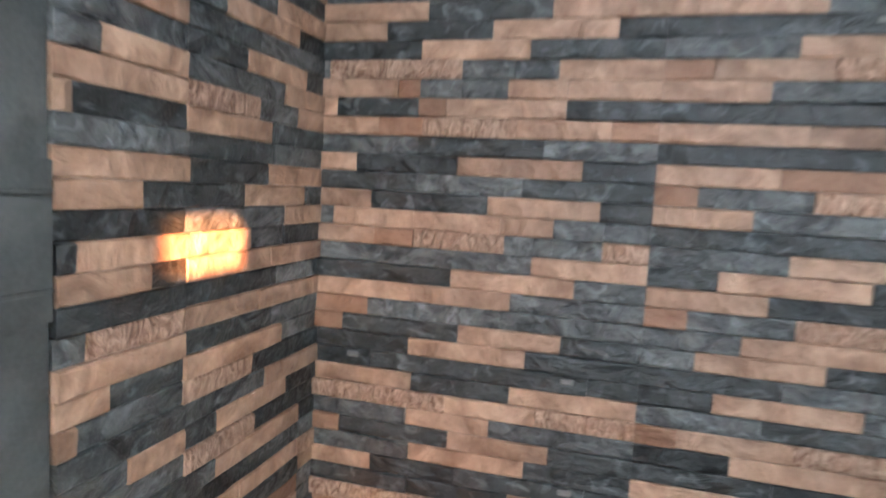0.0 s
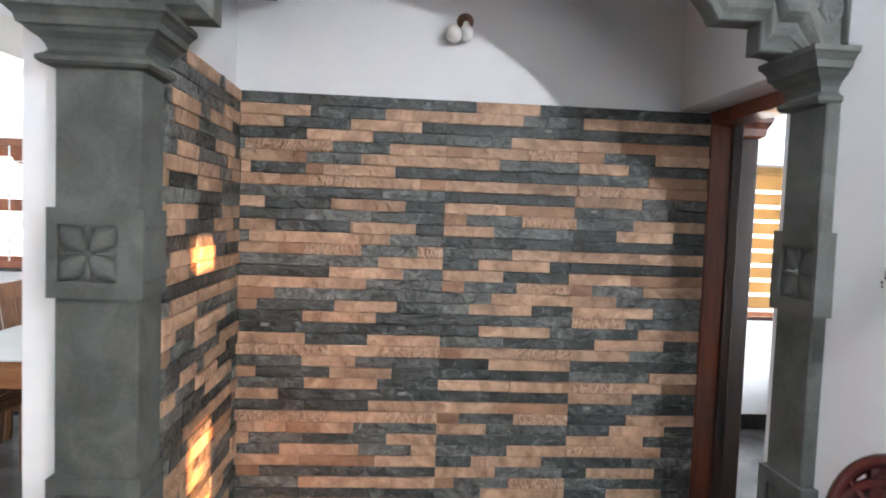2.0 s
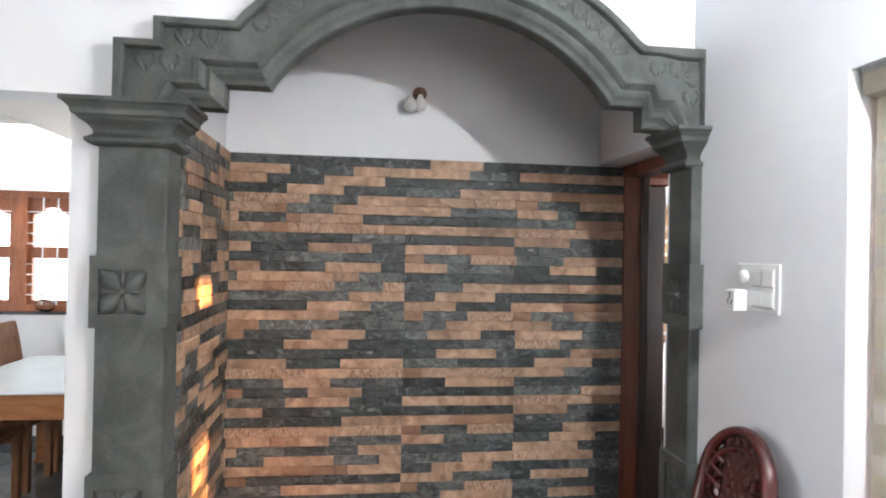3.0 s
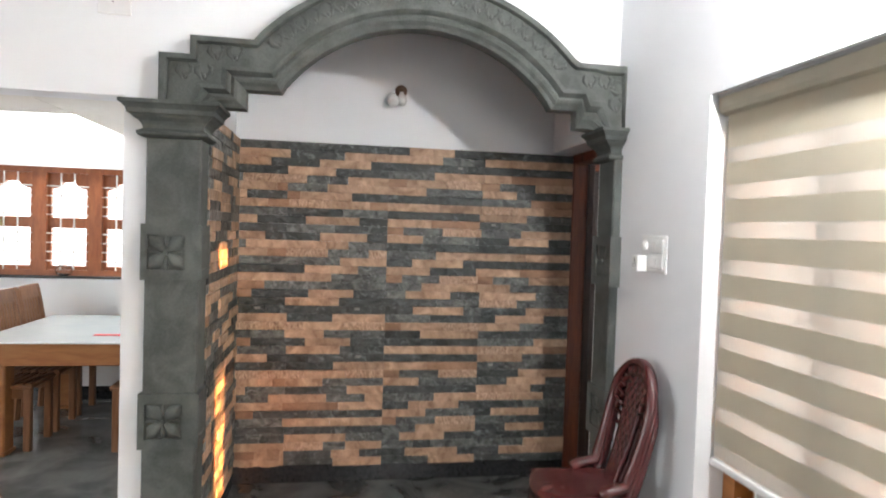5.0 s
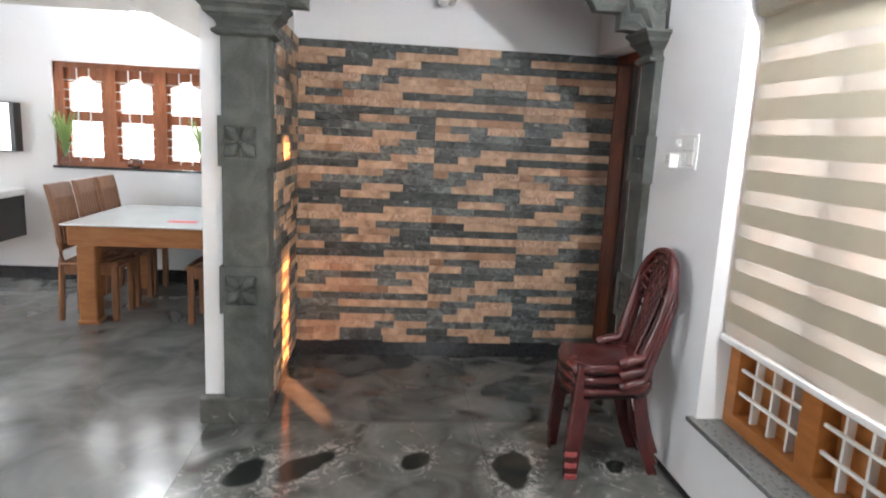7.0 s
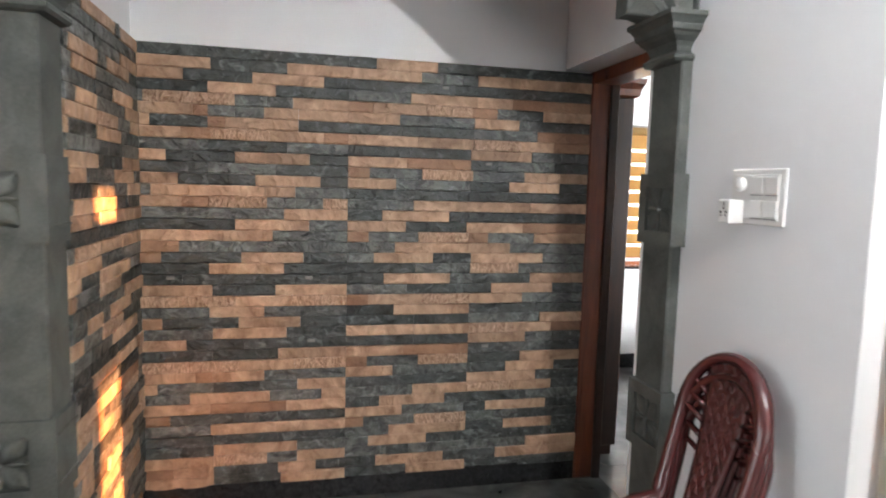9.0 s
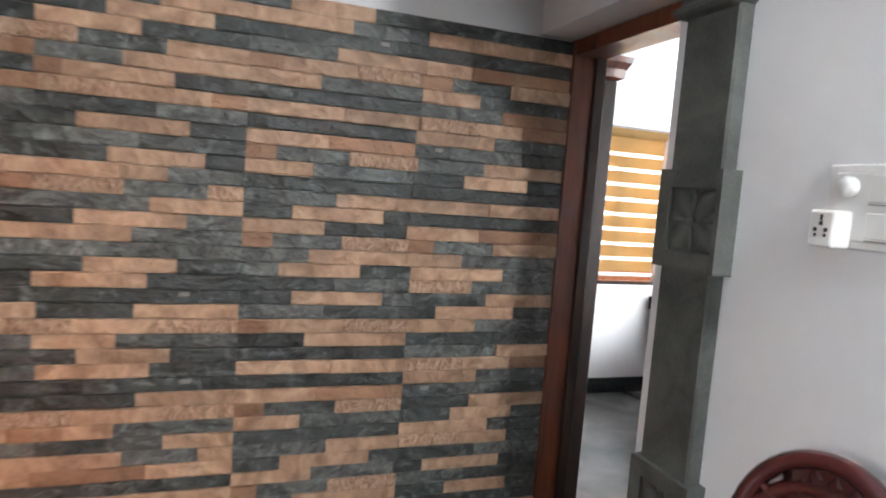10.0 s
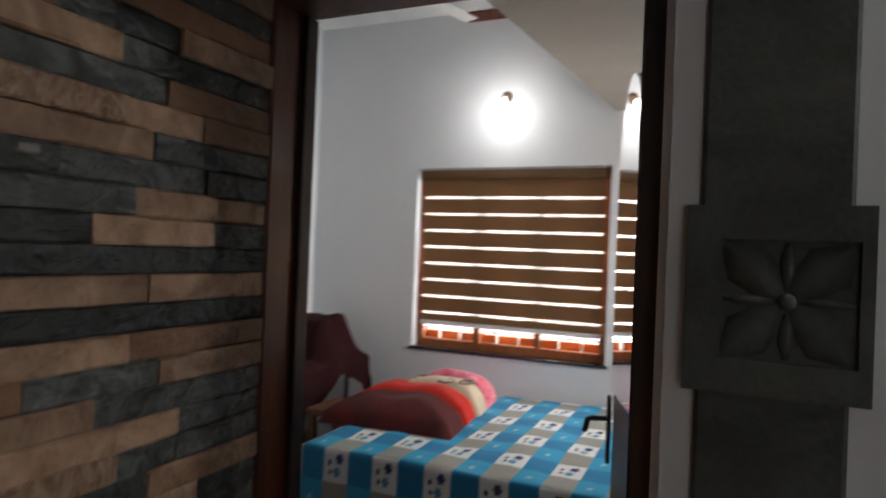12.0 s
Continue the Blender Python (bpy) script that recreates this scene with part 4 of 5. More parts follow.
lamp_off = sconce(pose(0.262, 1.826, 2.45), False, "unlit bulb in a brown wall holder on the niche wall")
bulb2 = Matrix.Translation((-0.055, -0.05, -0.03)) @ Matrix.Rotation(radians(140), 4, "X")
part("bulb", lathe([(0.012, 0.0), (0.022, 0.02), (0.034, 0.05), (0.036, 0.07), (0.026, 0.09)], 18, m=bulb2), BULB_OFF, lamp_off, smooth=True)
sconce(pose(4.28, 2.20, 2.56, 0, 0, -90), True, "lit bulb in a brown wall holder above the bedroom window")
sconce(pose(RIGHT, -0.95, 2.54, 0, 0, -90), True, "lit bulb in a brown wall holder above the living room window")
sconce(pose(-2.40, 3.78, 2.56), True, "lit bulb in a brown wall holder above the dining window")


def switch_plate():
    top = thing("switch_plate", "white modular switch plate on the living room wall", "switch", (RIGHT, 0.377, 1.516))
    part("plate", boxed(-0.007, 0, -0.108, 0.108, -0.079, 0.079, 0.003), WHITE_PLASTIC, top)
    part("inner_plate", boxed(-0.0095, -0.006, -0.088, 0.088, -0.064, 0.064, 0.002), WHITE_PLASTIC, top)
    for y in (-0.060, -0.004):
        for z in (0.033, -0.033):
            part("rocker", boxed(-0.0125, -0.009, y - 0.025, y + 0.025, z - 0.024, z + 0.024, 0.002), WHITE_PLASTIC, top)
            part("slot", boxed(-0.0105, -0.009, y - 0.024, y + 0.024, z - 0.029, z - 0.026), GREY_PLASTIC, top)
    knob = lathe([(0.020, 0.0), (0.021, 0.008), (0.017, 0.016), (0.006, 0.019)], 18, m=Matrix.Translation((-0.009, 0.060, 0.036)) @ Matrix.Rotation(radians(-90), 4, "Y"))
    part("knob", knob, WHITE_PLASTIC, top, "round white regulator knob", smooth=True)
    plug = thing("plug_adaptor", "white three-pin plug adaptor in the switch plate", "plug", (RIGHT - 0.0095, 0.448, 1.473))
    part("body", boxed(-0.048, 0, -0.026, 0.026, -0.036, 0.034, 0.005, 2), WHITE_PLASTIC, plug)
    for y, z, w, h in ((0, 0.020, 0.003, 0.006), (0, 0.009, 0.004, 0.004), (-0.011, -0.003, 0.004, 0.004), (0.011, -0.003, 0.004, 0.004), (-0.010, -0.013, 0.003, 0.003), (0.010, -0.013, 0.003, 0.003)):
        part("pin_hole", boxed(-0.0487, -0.047, y - w, y + w, z - h, z + h, 0.0006), BLACK_METAL, plug)


switch_plate()


def blank_plate():
    top = thing("wall_plate", "white blank cover plate with two screws above the opening", "cover plate", (-1.073, ARCH_F, 2.535))
    part("plate", boxed(-0.068, 0.068, -0.012, 0, -0.063, 0.063, 0.003), WHITE_PLASTIC, top)
    for z in (-0.010, 0.012):
        part("screw", lathe([(0.004, 0), (0.004, 0.003), (0.002, 0.004)], 8, m=Matrix.Translation((-0.005, -0.012, z)) @ Matrix.Rotation(radians(90), 4, "X")), GREY_PLASTIC, top)


blank_plate()


# ---- stacked chairs ----
def plastic_chair_meshes():
    """Moulded garden chair; it faces local -x, its feet stand at z = 0."""
    seat = bmesh.new()
    nx, ny = 14, 14
    grid = {}
    for side in (0, 1, 2):
        for i in range(nx + 1):
            for j in range(ny + 1):
                u, v = i / nx, 2 * j / ny - 1
                half = 0.186 - 0.030 * u
                e = min(u, 1 - u)
                shrink = 0.055 * max(0, 1 - e / 0.22) ** 2
                bow = 0.030 * v * v * max(0, 1 - u / 0.3)
                x = -0.250 + 0.410 * u + bow
                y = v * (half - shrink)
                rim = max(0, abs(v) - 0.72) / 0.28
                front = max(0, 1 - u / 0.14)
                z = 0.452 - 0.020 * math.sin(math.pi * u) * (1 - v * v) - 0.016 * rim**2 - 0.030 * front**2 + 0.018 * max(0, u - 0.8) / 0.2
                if side == 2:
                    y *= 0.93
                    x = x * 0.95
                grid[side, i, j] = seat.verts.new((x, y, z - (0.0, 0.040, 0.006)[side]))
    for side in (0, 2):
        for i in range(nx):
            for j in range(ny):
                seat.faces.new([grid[side, a, b] for a, b in ((i, j), (i + 1, j), (i + 1, j + 1), (i, j + 1))])
    rim = [(i, 0) for i in range(nx)] + [(nx, j) for j in range(ny)] + [(i, ny) for i in range(nx, 0, -1)] + [(0, j) for j in range(ny, 0, -1)]
    for a, b in zip(rim, rim[1:] + rim[:1]):
        for p, q in ((0, 1), (1, 2)):
            seat.faces.new((grid[p, a[0], a[1]], grid[p, b[0], b[1]], grid[q, b[0], b[1]], grid[q, a[0], a[1]]))
    loose = [v for v in seat.verts if not v.link_faces]
    bmesh.ops.delete(seat, geom=loose, context="VERTS")

    def back_at(h, y):
        # leaning back, slightly hollow across
        return Vector((0.088 + 0.125 * h + 0.014 * math.sin(math.pi * h) - 0.55 * y * y, y, 0.445 + 0.500 * h))

    def half_at(h):
        return 0.148 + 0.022 * math.sin(math.pi * min(h, 0.66) / 1.32)

    # the side frames run forward into the seat edge
    outline = [Vector((-0.02, -0.158, 0.445)), Vector((0.015, -0.160, 0.462))]
    outline += [back_at(0.66 * i / 10, -half_at(0.66 * i / 10)) for i in range(1, 10)]
    outline += [back_at(0.66 + 0.34 * math.sin(math.pi * i / 20), -0.170 * math.cos(math.pi * i / 20)) for i in range(21)]
    outline += [back_at(0.66 * i / 10, half_at(0.66 * i / 10)) for i in range(9, 0, -1)]
    outline += [Vector((0.015, 0.160, 0.462)), Vector((-0.02, 0.158, 0.445))]
    frame_ = tube(outline, lambda f: 0.023 + 0.010 * max(0, abs(2 * f - 1) - 0.75) * 4, 12, None, 0.80)
    splat = bmesh.new()
    m, n = 9, 20

    def splat_half(h):
        w = 0.050 + 0.058 * h**1.3
        return w if h < 0.7 else min(w, 0.158 * math.sqrt(max(0.02, 1 - ((h - 0.66) / 0.345) ** 2)))

    vs = {}
    for s in (0, 1):
        for i in range(m + 1):
            for j in range(n + 1):
                h = 0.0 + 0.985 * j / n
                p = back_at(h, (2 * i / m - 1) * splat_half(h))
                vs[s, i, j] = splat.verts.new(p + Vector((0.010 if s else -0.004, 0, 0)))
    for s in (0, 1):
        for i in range(m):
            for j in range(n):
                splat.faces.new([vs[s, a, b] for a, b in ((i, j), (i + 1, j), (i + 1, j + 1), (i, j + 1))])
    for j in range(n):
        for i in (0, m):
            splat.faces.new((vs[0, i, j], vs[0, i, j + 1], vs[1, i, j + 1], vs[1, i, j]))
    lattice = bmesh.new()
    for j in range(0, 15):
        h = 0.16 + 0.055 * j
        half = splat_half(h) * 0.84
        for s in range(-2, 3):
            y = s * 0.040 + (0.020 if j % 2 else 0)
            if abs(y) > half:
                continue
            p = back_at(h, y)
            bmesh.ops.create_cone(lattice, cap_ends=True, segments=4, radius1=0.022, radius2=0.009, depth=0.006, matrix=Matrix.Translation(p + Vector((-0.005, 0, 0))) @ Matrix.Rotation(radians(-76), 4, "Y") @ Matrix.Diagonal((1.3, 0.85, 1, 1)))
    bars = []
    for s in (-1, 1):
        # three short slats fan out between splat and frame near the top
        for h0, h1 in ((0.60, 0.66), (0.68, 0.745), (0.76, 0.83)):
            a, b = splat_half(h0) * 0.95, half_at(min(h1, 0.66)) * (0.99 if h1 < 0.8 else 0.90)
            pts = [back_at(h0 + (h1 - h0) * f, s * (a + (b - a) * f)) for f in (0, 0.33, 0.67, 1)]
            bars.append(tube(pts, 0.011, 6, None, 0.7))
    legs = []
    for sx, sy, top_x, foot_x, ty, fy in ((-1, -1, -0.195, -0.225, 0.150, 0.158), (-1, 1, -0.195, -0.225, 0.150, 0.158), (1, -1, 0.105, 0.205, 0.128, 0.122), (1, 1, 0.105, 0.205, 0.128, 0.122)):
        leg = bmesh.new()
        rings = []
        for i in range(9):
            f = i / 8
            z = 0.44 * (1 - f)
            bend = f * f if sx > 0 else f
            cx = top_x + (foot_x - top_x) * bend
            cy = sy * (ty + (fy - ty) * f)
            w = 0.046 - 0.012 * f + 0.035 * max(0, 0.2 - f)
            k = 0.010
            # open rounded L section: outer wall and return
            sect = [(-sx * w, sy * 0.014), (sx * (0.016 - k), sy * 0.014), (sx * 0.016, sy * (0.014 - k)), (sx * 0.016, -sy * w), (sx * 0.008, -sy * w), (sx * 0.008, sy * 0.006), (-sx * w, sy * 0.006)]
            rings.append([leg.verts.new((cx + a, cy + b, z)) for a, b in sect])
        q7 = len(rings[0])
        for lo, hi in zip(rings, rings[1:]):
            for q in range(q7):
                leg.faces.new((lo[q], lo[(q + 1) % q7], hi[(q + 1) % q7], hi[q]))
        leg.faces.new(rings[0])
        leg.faces.new(rings[-1][::-1])
        legs.append(leg)
    return seat, frame_, splat, lattice, bars, legs


def chair_stack():
    seat, frame_, splat, lattice, bars, legs = plastic_chair_meshes()
    first = thing("plastic_chair", "maroon moulded plastic chair in a stack of three by the wall", "chair", pose(0.985, 0.345, 0.0, 0, 0, 0), group="stacked plastic chairs")
    part("seat", seat, MAROON_PLASTIC, first, smooth=True)
    part("back_frame", frame_, MAROON_PLASTIC, first, smooth=True)
    part("splat", splat, MAROON_PLASTIC, first, smooth=True)
    part("lattice", lattice, MAROON_PLASTIC, first)
    for b in bars:
        part("back_bar", b, MAROON_PLASTIC, first, smooth=True)
    for k, leg in enumerate(legs):
        ob = part("leg", leg, MAROON_PLASTIC, first)
        if k == 0:
            # light caught by the front foot, painted on as a red patch
            part("foot_lit_spot", boxed(-0.244, -0.188, -0.175, -0.163, 0.002, 0.026, 0.003), RED_LIT_SPOT, ob, "red patch on the foot, painted for the light caught there")
    for k in (1, 2):
        copy_thing(first, pose(0.985 - 0.004 * k, 0.345, 0.055 * k, 0, 0, 0))


chair_stack()


# ---- dining room ----
def dining_table():
    top = thing("dining_table", "honey wood dining table with a pale glass top", "table")
    x0, x1, y0, y1 = -2.48, -1.20, 2.36, 3.66
    part("glass_top", boxed(x0, x1, y0, y1, 0.752, 0.764, 0.003), GLASS_TOP, top, "pale glass table top")
    part("apron", boxed(x0 + 0.04, x1 - 0.04, y0 + 0.03, y0 + 0.06, 0.60, 0.752, 0.004), WOOD_TABLE, top)
    part("apron", boxed(x0 + 0.04, x1 - 0.04, y1 - 0.06, y1 - 0.03, 0.60, 0.752, 0.004), WOOD_TABLE, top)
    part("apron", boxed(x0 + 0.03, x0 + 0.06, y0 + 0.06, y1 - 0.06, 0.60, 0.752, 0.004), WOOD_TABLE, top)
    part("apron", boxed(x1 - 0.06, x1 - 0.03, y0 + 0.06, y1 - 0.06, 0.60, 0.752, 0.004), WOOD_TABLE, top)
    for x in (x0 + 0.17, x1 - 0.17):
        for y in (y0 + 0.08, y1 - 0.10):
            leg = part("leg", boxed(x - 0.065, x + 0.065, y - 0.065, y + 0.065, 0.02, 0.60, 0.008), WOOD_TABLE, top)
            part("foot", boxed(x - 0.075, x + 0.075, y - 0.075, y + 0.075, 0.0, 0.025, 0.004), WOOD_TABLE, leg)
    paper = tagged(part("paper_slip", boxed(-1.80, -1.58, 2.62, 2.68, 0.7645, 0.768, 0.001), RED_PAPER), "thin red paper slip lying on the glass table top", "paper")
    return paper


dining_table()


def dining_chairs():
    """High-backed slatted chairs; the first faces +x."""
    first = thing("dining_chair", "walnut wooden dining chair with a curved slatted back", "chair", (-2.33, 2.63, 0), group="chairs round the dining table")
    part("seat", boxed(-0.20, 0.22, -0.185, 0.185, 0.43, 0.455, 0.008, 2), WOOD_CHAIR, first)
    slat_mesh = link(boxed(-0.018, 0.018, -0.175, 0.175, 0.0, 0.010, 0.003), "seat_slat", WOOD_CHAIR)
    for i in range(8):
        ob = new("seat_slat", slat_mesh)
        ob.parent = first
        ob.location = (-0.172 + 0.052 * i, 0, 0.455)

    def back_x(z):
        return -0.20 - 0.08 * ((z - 0.45) ** 2) / 0.36 if z > 0.45 else -0.20 + 0.05 * (z - 0.45)

    for y in (-0.150, 0.150):
        pts = [(back_x(z), y, z) for z in (0.0, 0.15, 0.3, 0.45, 0.6, 0.75, 0.9, 1.0)]
        part("back_post", tube(pts, 0.024, 6), WOOD_CHAIR, first)
        part("front_leg", boxed(0.16, 0.205, y - 0.022, y + 0.022, 0, 0.43, 0.004), WOOD_CHAIR, first)
        part("side_rail", boxed(-0.18, 0.17, y - 0.014, y + 0.014, 0.36, 0.43, 0.003), WOOD_CHAIR, first)
    rail = bmesh.new()
    for z0, z1 in ((0.93, 1.035),):
        prism([(back_x(z0) - 0.016, z0), (back_x(z0) + 0.016, z0), (back_x(z1) + 0.016, z1), (back_x(z1) - 0.016, z1)], "y", -0.170, 0.170, rail)
    part("top_rail", rail, WOOD_CHAIR, first)
    part("lower_rail", boxed(back_x(0.56) - 0.012, back_x(0.56) + 0.012, -0.14, 0.14, 0.54, 0.59, 0.003), WOOD_CHAIR, first)
    slat = [(back_x(z), 0, z) for z in (0.58, 0.68, 0.78, 0.88, 0.95)]
    bm = bmesh.new()
    rings = []
    for x, y, z in slat:
        rings.append([bm.verts.new((x + a, y + b, z)) for a, b in ((-0.006, -0.014), (0.006, -0.014), (0.006, 0.014), (-0.006, 0.014))])
    for lo, hi in zip(rings, rings[1:]):
        for i in range(4):
            bm.faces.new((lo[i], lo[(i + 1) % 4], hi[(i + 1) % 4], hi[i]))
    bm.faces.new(rings[0])
    bm.faces.new(rings[-1])
    mesh = link(bm, "slat", WOOD_CHAIR)
    for i in range(6):
        ob = new("slat", mesh)
        ob.parent = first
        ob.location = (0, -0.110 + 0.044 * i, 0)
    for y in (3.05, 3.45):
        copy_thing(first, pose(-2.33, y, 0))
    for y in (2.58, 3.02, 3.44):
        copy_thing(first, pose(-1.39, y, 0, 0, 0, 180))


dining_chairs()


def wash_unit():
    top = thing("wash_counter", "black wall-hung wash counter with a white drawer front", "counter")
    part("body", boxed(-4.6, -3.46, 3.35, 3.78, 0.42, 0.80, 0.004), BLACK_LAMINATE, top)
    part("drawer_front", boxed(-4.4, -3.62, 3.335, 3.352, 0.44, 0.76, 0.003), WHITE_PLASTIC, top)
    for z in (0.50, 0.57, 0.64, 0.71):
        part("groove", boxed(-4.4, -3.62, 3.331, 3.336, z, z + 0.012), GREY_PLASTIC, top)
    part("basin_top", boxed(-4.62, -3.44, 3.33, 3.78, 0.80, 0.86, 0.012, 2), WHITE_PLASTIC, top, "white basin top")
    bottle = thing("soap_bottle", "white pump soap bottle on the wash counter", "bottle", (-3.62, 3.55, 0.86))
    part("body", lathe([(0.03, 0), (0.032, 0.01), (0.032, 0.10), (0.024, 0.12), (0.012, 0.125)], 16), WHITE_PLASTIC, bottle, smooth=True)
    part("pump", tube([(0, 0, 0.125), (0, 0, 0.155), (0.0, 0, 0.162), (0.03, 0, 0.162)], 0.005, 8), GREY_PLASTIC, bottle)
    mir = thing("mirror_cabinet", "white mirror cabinet with a black edge on the dining wall", "mirror")
    part("body", boxed(-4.2, -3.44, 3.66, 3.78, 1.20, 1.64, 0.003), BLACK_LAMINATE, mir)
    part("mirror", boxed(-4.2, -3.475, 3.652, 3.66, 1.21, 1.63, 0.002), MIRROR, mir)


wash_unit()


def potted_plant(x, y, z, h, seed, label):
    rng = random.Random(seed)
    top = thing("potted_plant", label, "plant", (x, y, z), group="plants on the window sill")
    part("vase", lathe([(0.035, 0), (0.038, 0.01), (0.036, 0.10), (0.028, 0.13), (0.030, 0.16)], 18), GLASS, top, "clear glass vase", smooth=True)
    leaf = bmesh.new()
    for i in range(34):
        a, reach, rise = rng.uniform(0, 6.28), rng.uniform(0.06, 0.20), rng.uniform(0.4, 1.0) * h
        pts = []
        for k in range(7):
            f = k / 6
            pts.append(Vector((math.cos(a) * reach * f**1.3, math.sin(a) * reach * f**1.3 * (0.08 if math.sin(a) > 0 else 0.7), 0.08 + rise * f - 0.45 * rise * max(0, f - 0.5) ** 2 * 4 * rng.uniform(0.3, 1))))
        side = Vector((-math.sin(a), math.cos(a), 0))
        prev = None
        for k, p in enumerate(pts):
            w = 0.013 * math.sin(math.pi * (0.12 + 0.86 * k / 6))
            cur = (leaf.verts.new(p - side * w), leaf.verts.new(p + side * w + Vector((0, 0, 0.002))))
            if prev:
                leaf.faces.new((prev[0], prev[1], cur[1], cur[0]))
            prev = cur
    part("leaves", leaf, LEAF, top)


potted_plant(-3.07, 3.772, 1.09, 0.60, 3, "green strap-leaved plant in a glass vase on the sill")
potted_plant(-1.83, 3.772, 1.09, 0.55, 8, "green trailing plant in a glass vase on the sill")
bowl = thing("glass_bowl", "round clear glass bowl on the dining window sill", "bowl", (-2.46, 3.785, 1.09))
part("bowl", lathe([(0.03, 0), (0.058, 0.015), (0.068, 0.045), (0.06, 0.075), (0.045, 0.09), (0.043, 0.09), (0.056, 0.074), (0.063, 0.045), (0.054, 0.018), (0.01, 0.006)], 24), GLASS, bowl, smooth=True)


# ---- bedroom ----
def bed():
    top = thing("bed", "double bed with a blue and white checked flower sheet", "bed")
    x0, x1, y0, y1, zt = 2.74, 4.22, 1.18, 2.62, 0.60
    part("base", boxed(x0 + 0.05, x1, y0 + 0.05, y1 - 0.05, 0.22, 0.36, 0.01), WOOD_DARK, top)
    for x in (x0 + 0.10, x1 - 0.08):
        for y in (y0 + 0.10, y1 - 0.10):
            part("leg", boxed(x - 0.035, x + 0.035, y - 0.035, y + 0.035, 0, 0.22, 0.004), WOOD_DARK, top)
    part("mattress", boxed(x0 + 0.02, x1, y0 + 0.02, y1 - 0.02, 0.36, zt - 0.012, 0.04, 3), WHITE_PLASTIC, top)
    # sheet: lies on top and hangs over the near side and the ends
    bm = bmesh.new()
    uv = bm.loops.layers.uv.new("uv")
    nx, ny, hang = 60, 64, 0.30
    vs, at = {}, {}
    for i in range(nx + 1):
        for j in range(ny + 1):
            s = -hang + (x1 - x0 + hang) * i / nx
            t = -hang + (y1 - y0 + 2 * hang) * j / ny
            x, y, z = x0 + max(s, 0), y0 + min(max(t, 0), y1 - y0), zt
            dx, dy = max(-s, 0), max(-t, 0) + max(t - (y1 - y0), 0)
            fold = 0.014 * noise.noise(Vector((s * 3.0, t * 3.0, 1.0))) + 0.006 * noise.noise(Vector((s * 11, t * 11, 4)))
            if dx or dy:
                z = zt - max(dx, dy) * 0.98
                sway = 0.012 + 0.03 * max(dx, dy) * (1.2 + math.sin(t * 21 + s * 4) if dx > dy else 1.2 + math.sin(s * 23))
                x -= sway if dx else 0
                y += (sway if t > 0 else -sway) if dy else 0
            else:
                z += fold
            vs[i, j] = bm.verts.new((x, y, z))
            at[i, j] = (t / 0.125 + 40.5, s / 0.16 + 40.95)
    for i in range(nx):
        for j in range(ny):
            ids = ((i, j), (i + 1, j), (i + 1, j + 1), (i, j + 1))
            f = bm.faces.new([vs[k] for k in ids])
            for loop, k in zip(f.loops, ids):
                loop[uv].uv = at[k]
    part("sheet", bm, SHEET, top, "checked cotton bed sheet with blue flowers", smooth=True)


bed()


def quilt():
    top = thing("folded_quilt", "red and cream plush quilt folded in a heap on the bed", "quilt", pose(3.56, 2.39, 0.605, 0, 0, 6))

    def slab(x0, x1, y0, y1, z0, h, seed, cut=None):
        bm = bmesh.new()
        n = 22
        vs = {}
        for i in range(n + 1):
            for j in range(n + 1):
                u, v = i / n, j / n
                e = min(u, 1 - u, v, 1 - v)
                edge = min(1, e / 0.42)
                round_ = math.sqrt(max(0, 1 - (1 - edge) ** 2))
                x, y = x0 + (x1 - x0) * u, y0 + (y1 - y0) * v
                z = z0 + h * round_ + 0.025 * noise.noise(Vector((x * 5, y * 5, seed))) * edge
                vs[i, j] = bm.verts.new((x, y, z))
        for i in range(n):
            for j in range(n):
                bm.faces.new((vs[i, j], vs[i + 1, j], vs[i + 1, j + 1], vs[i, j + 1]))
        return bm

    part("lower_fold", slab(-0.46, 0.14, -0.30, 0.44, -0.01, 0.135, 1), SHADED_QUILT, top, "wine plush fold, darkened for its shadowed front", smooth=True)
    part("red_fold", slab(-0.19, 0.24, -0.31, 0.40, 0.0, 0.150, 2), RED_QUILT, top, "bright red plush fold", smooth=True)
    part("cream_fold", slab(0.00, 0.34, -0.33, 0.24, 0.0, 0.163, 3), CREAM_QUILT, top, "cream plush fold with brown rings", smooth=True)
    part("pink_fold", slab(0.18, 0.44, -0.33, 0.16, 0.0, 0.178, 4), PINK_QUILT, top, "pink and red patterned plush fold", smooth=True)
    for x, y in ((0.11, -0.10), (0.14, 0.06), (0.12, -0.22)):
        ring = lathe([(0.028, 0.0), (0.030, 0.004), (0.045, 0.006), (0.052, 0.002)], 16, m=pose(x, y, 0.158, 0, -6, 0))
        part("ring_patch", ring, BROWN_HOLDER, top, "brown printed ring", smooth=True)


quilt()


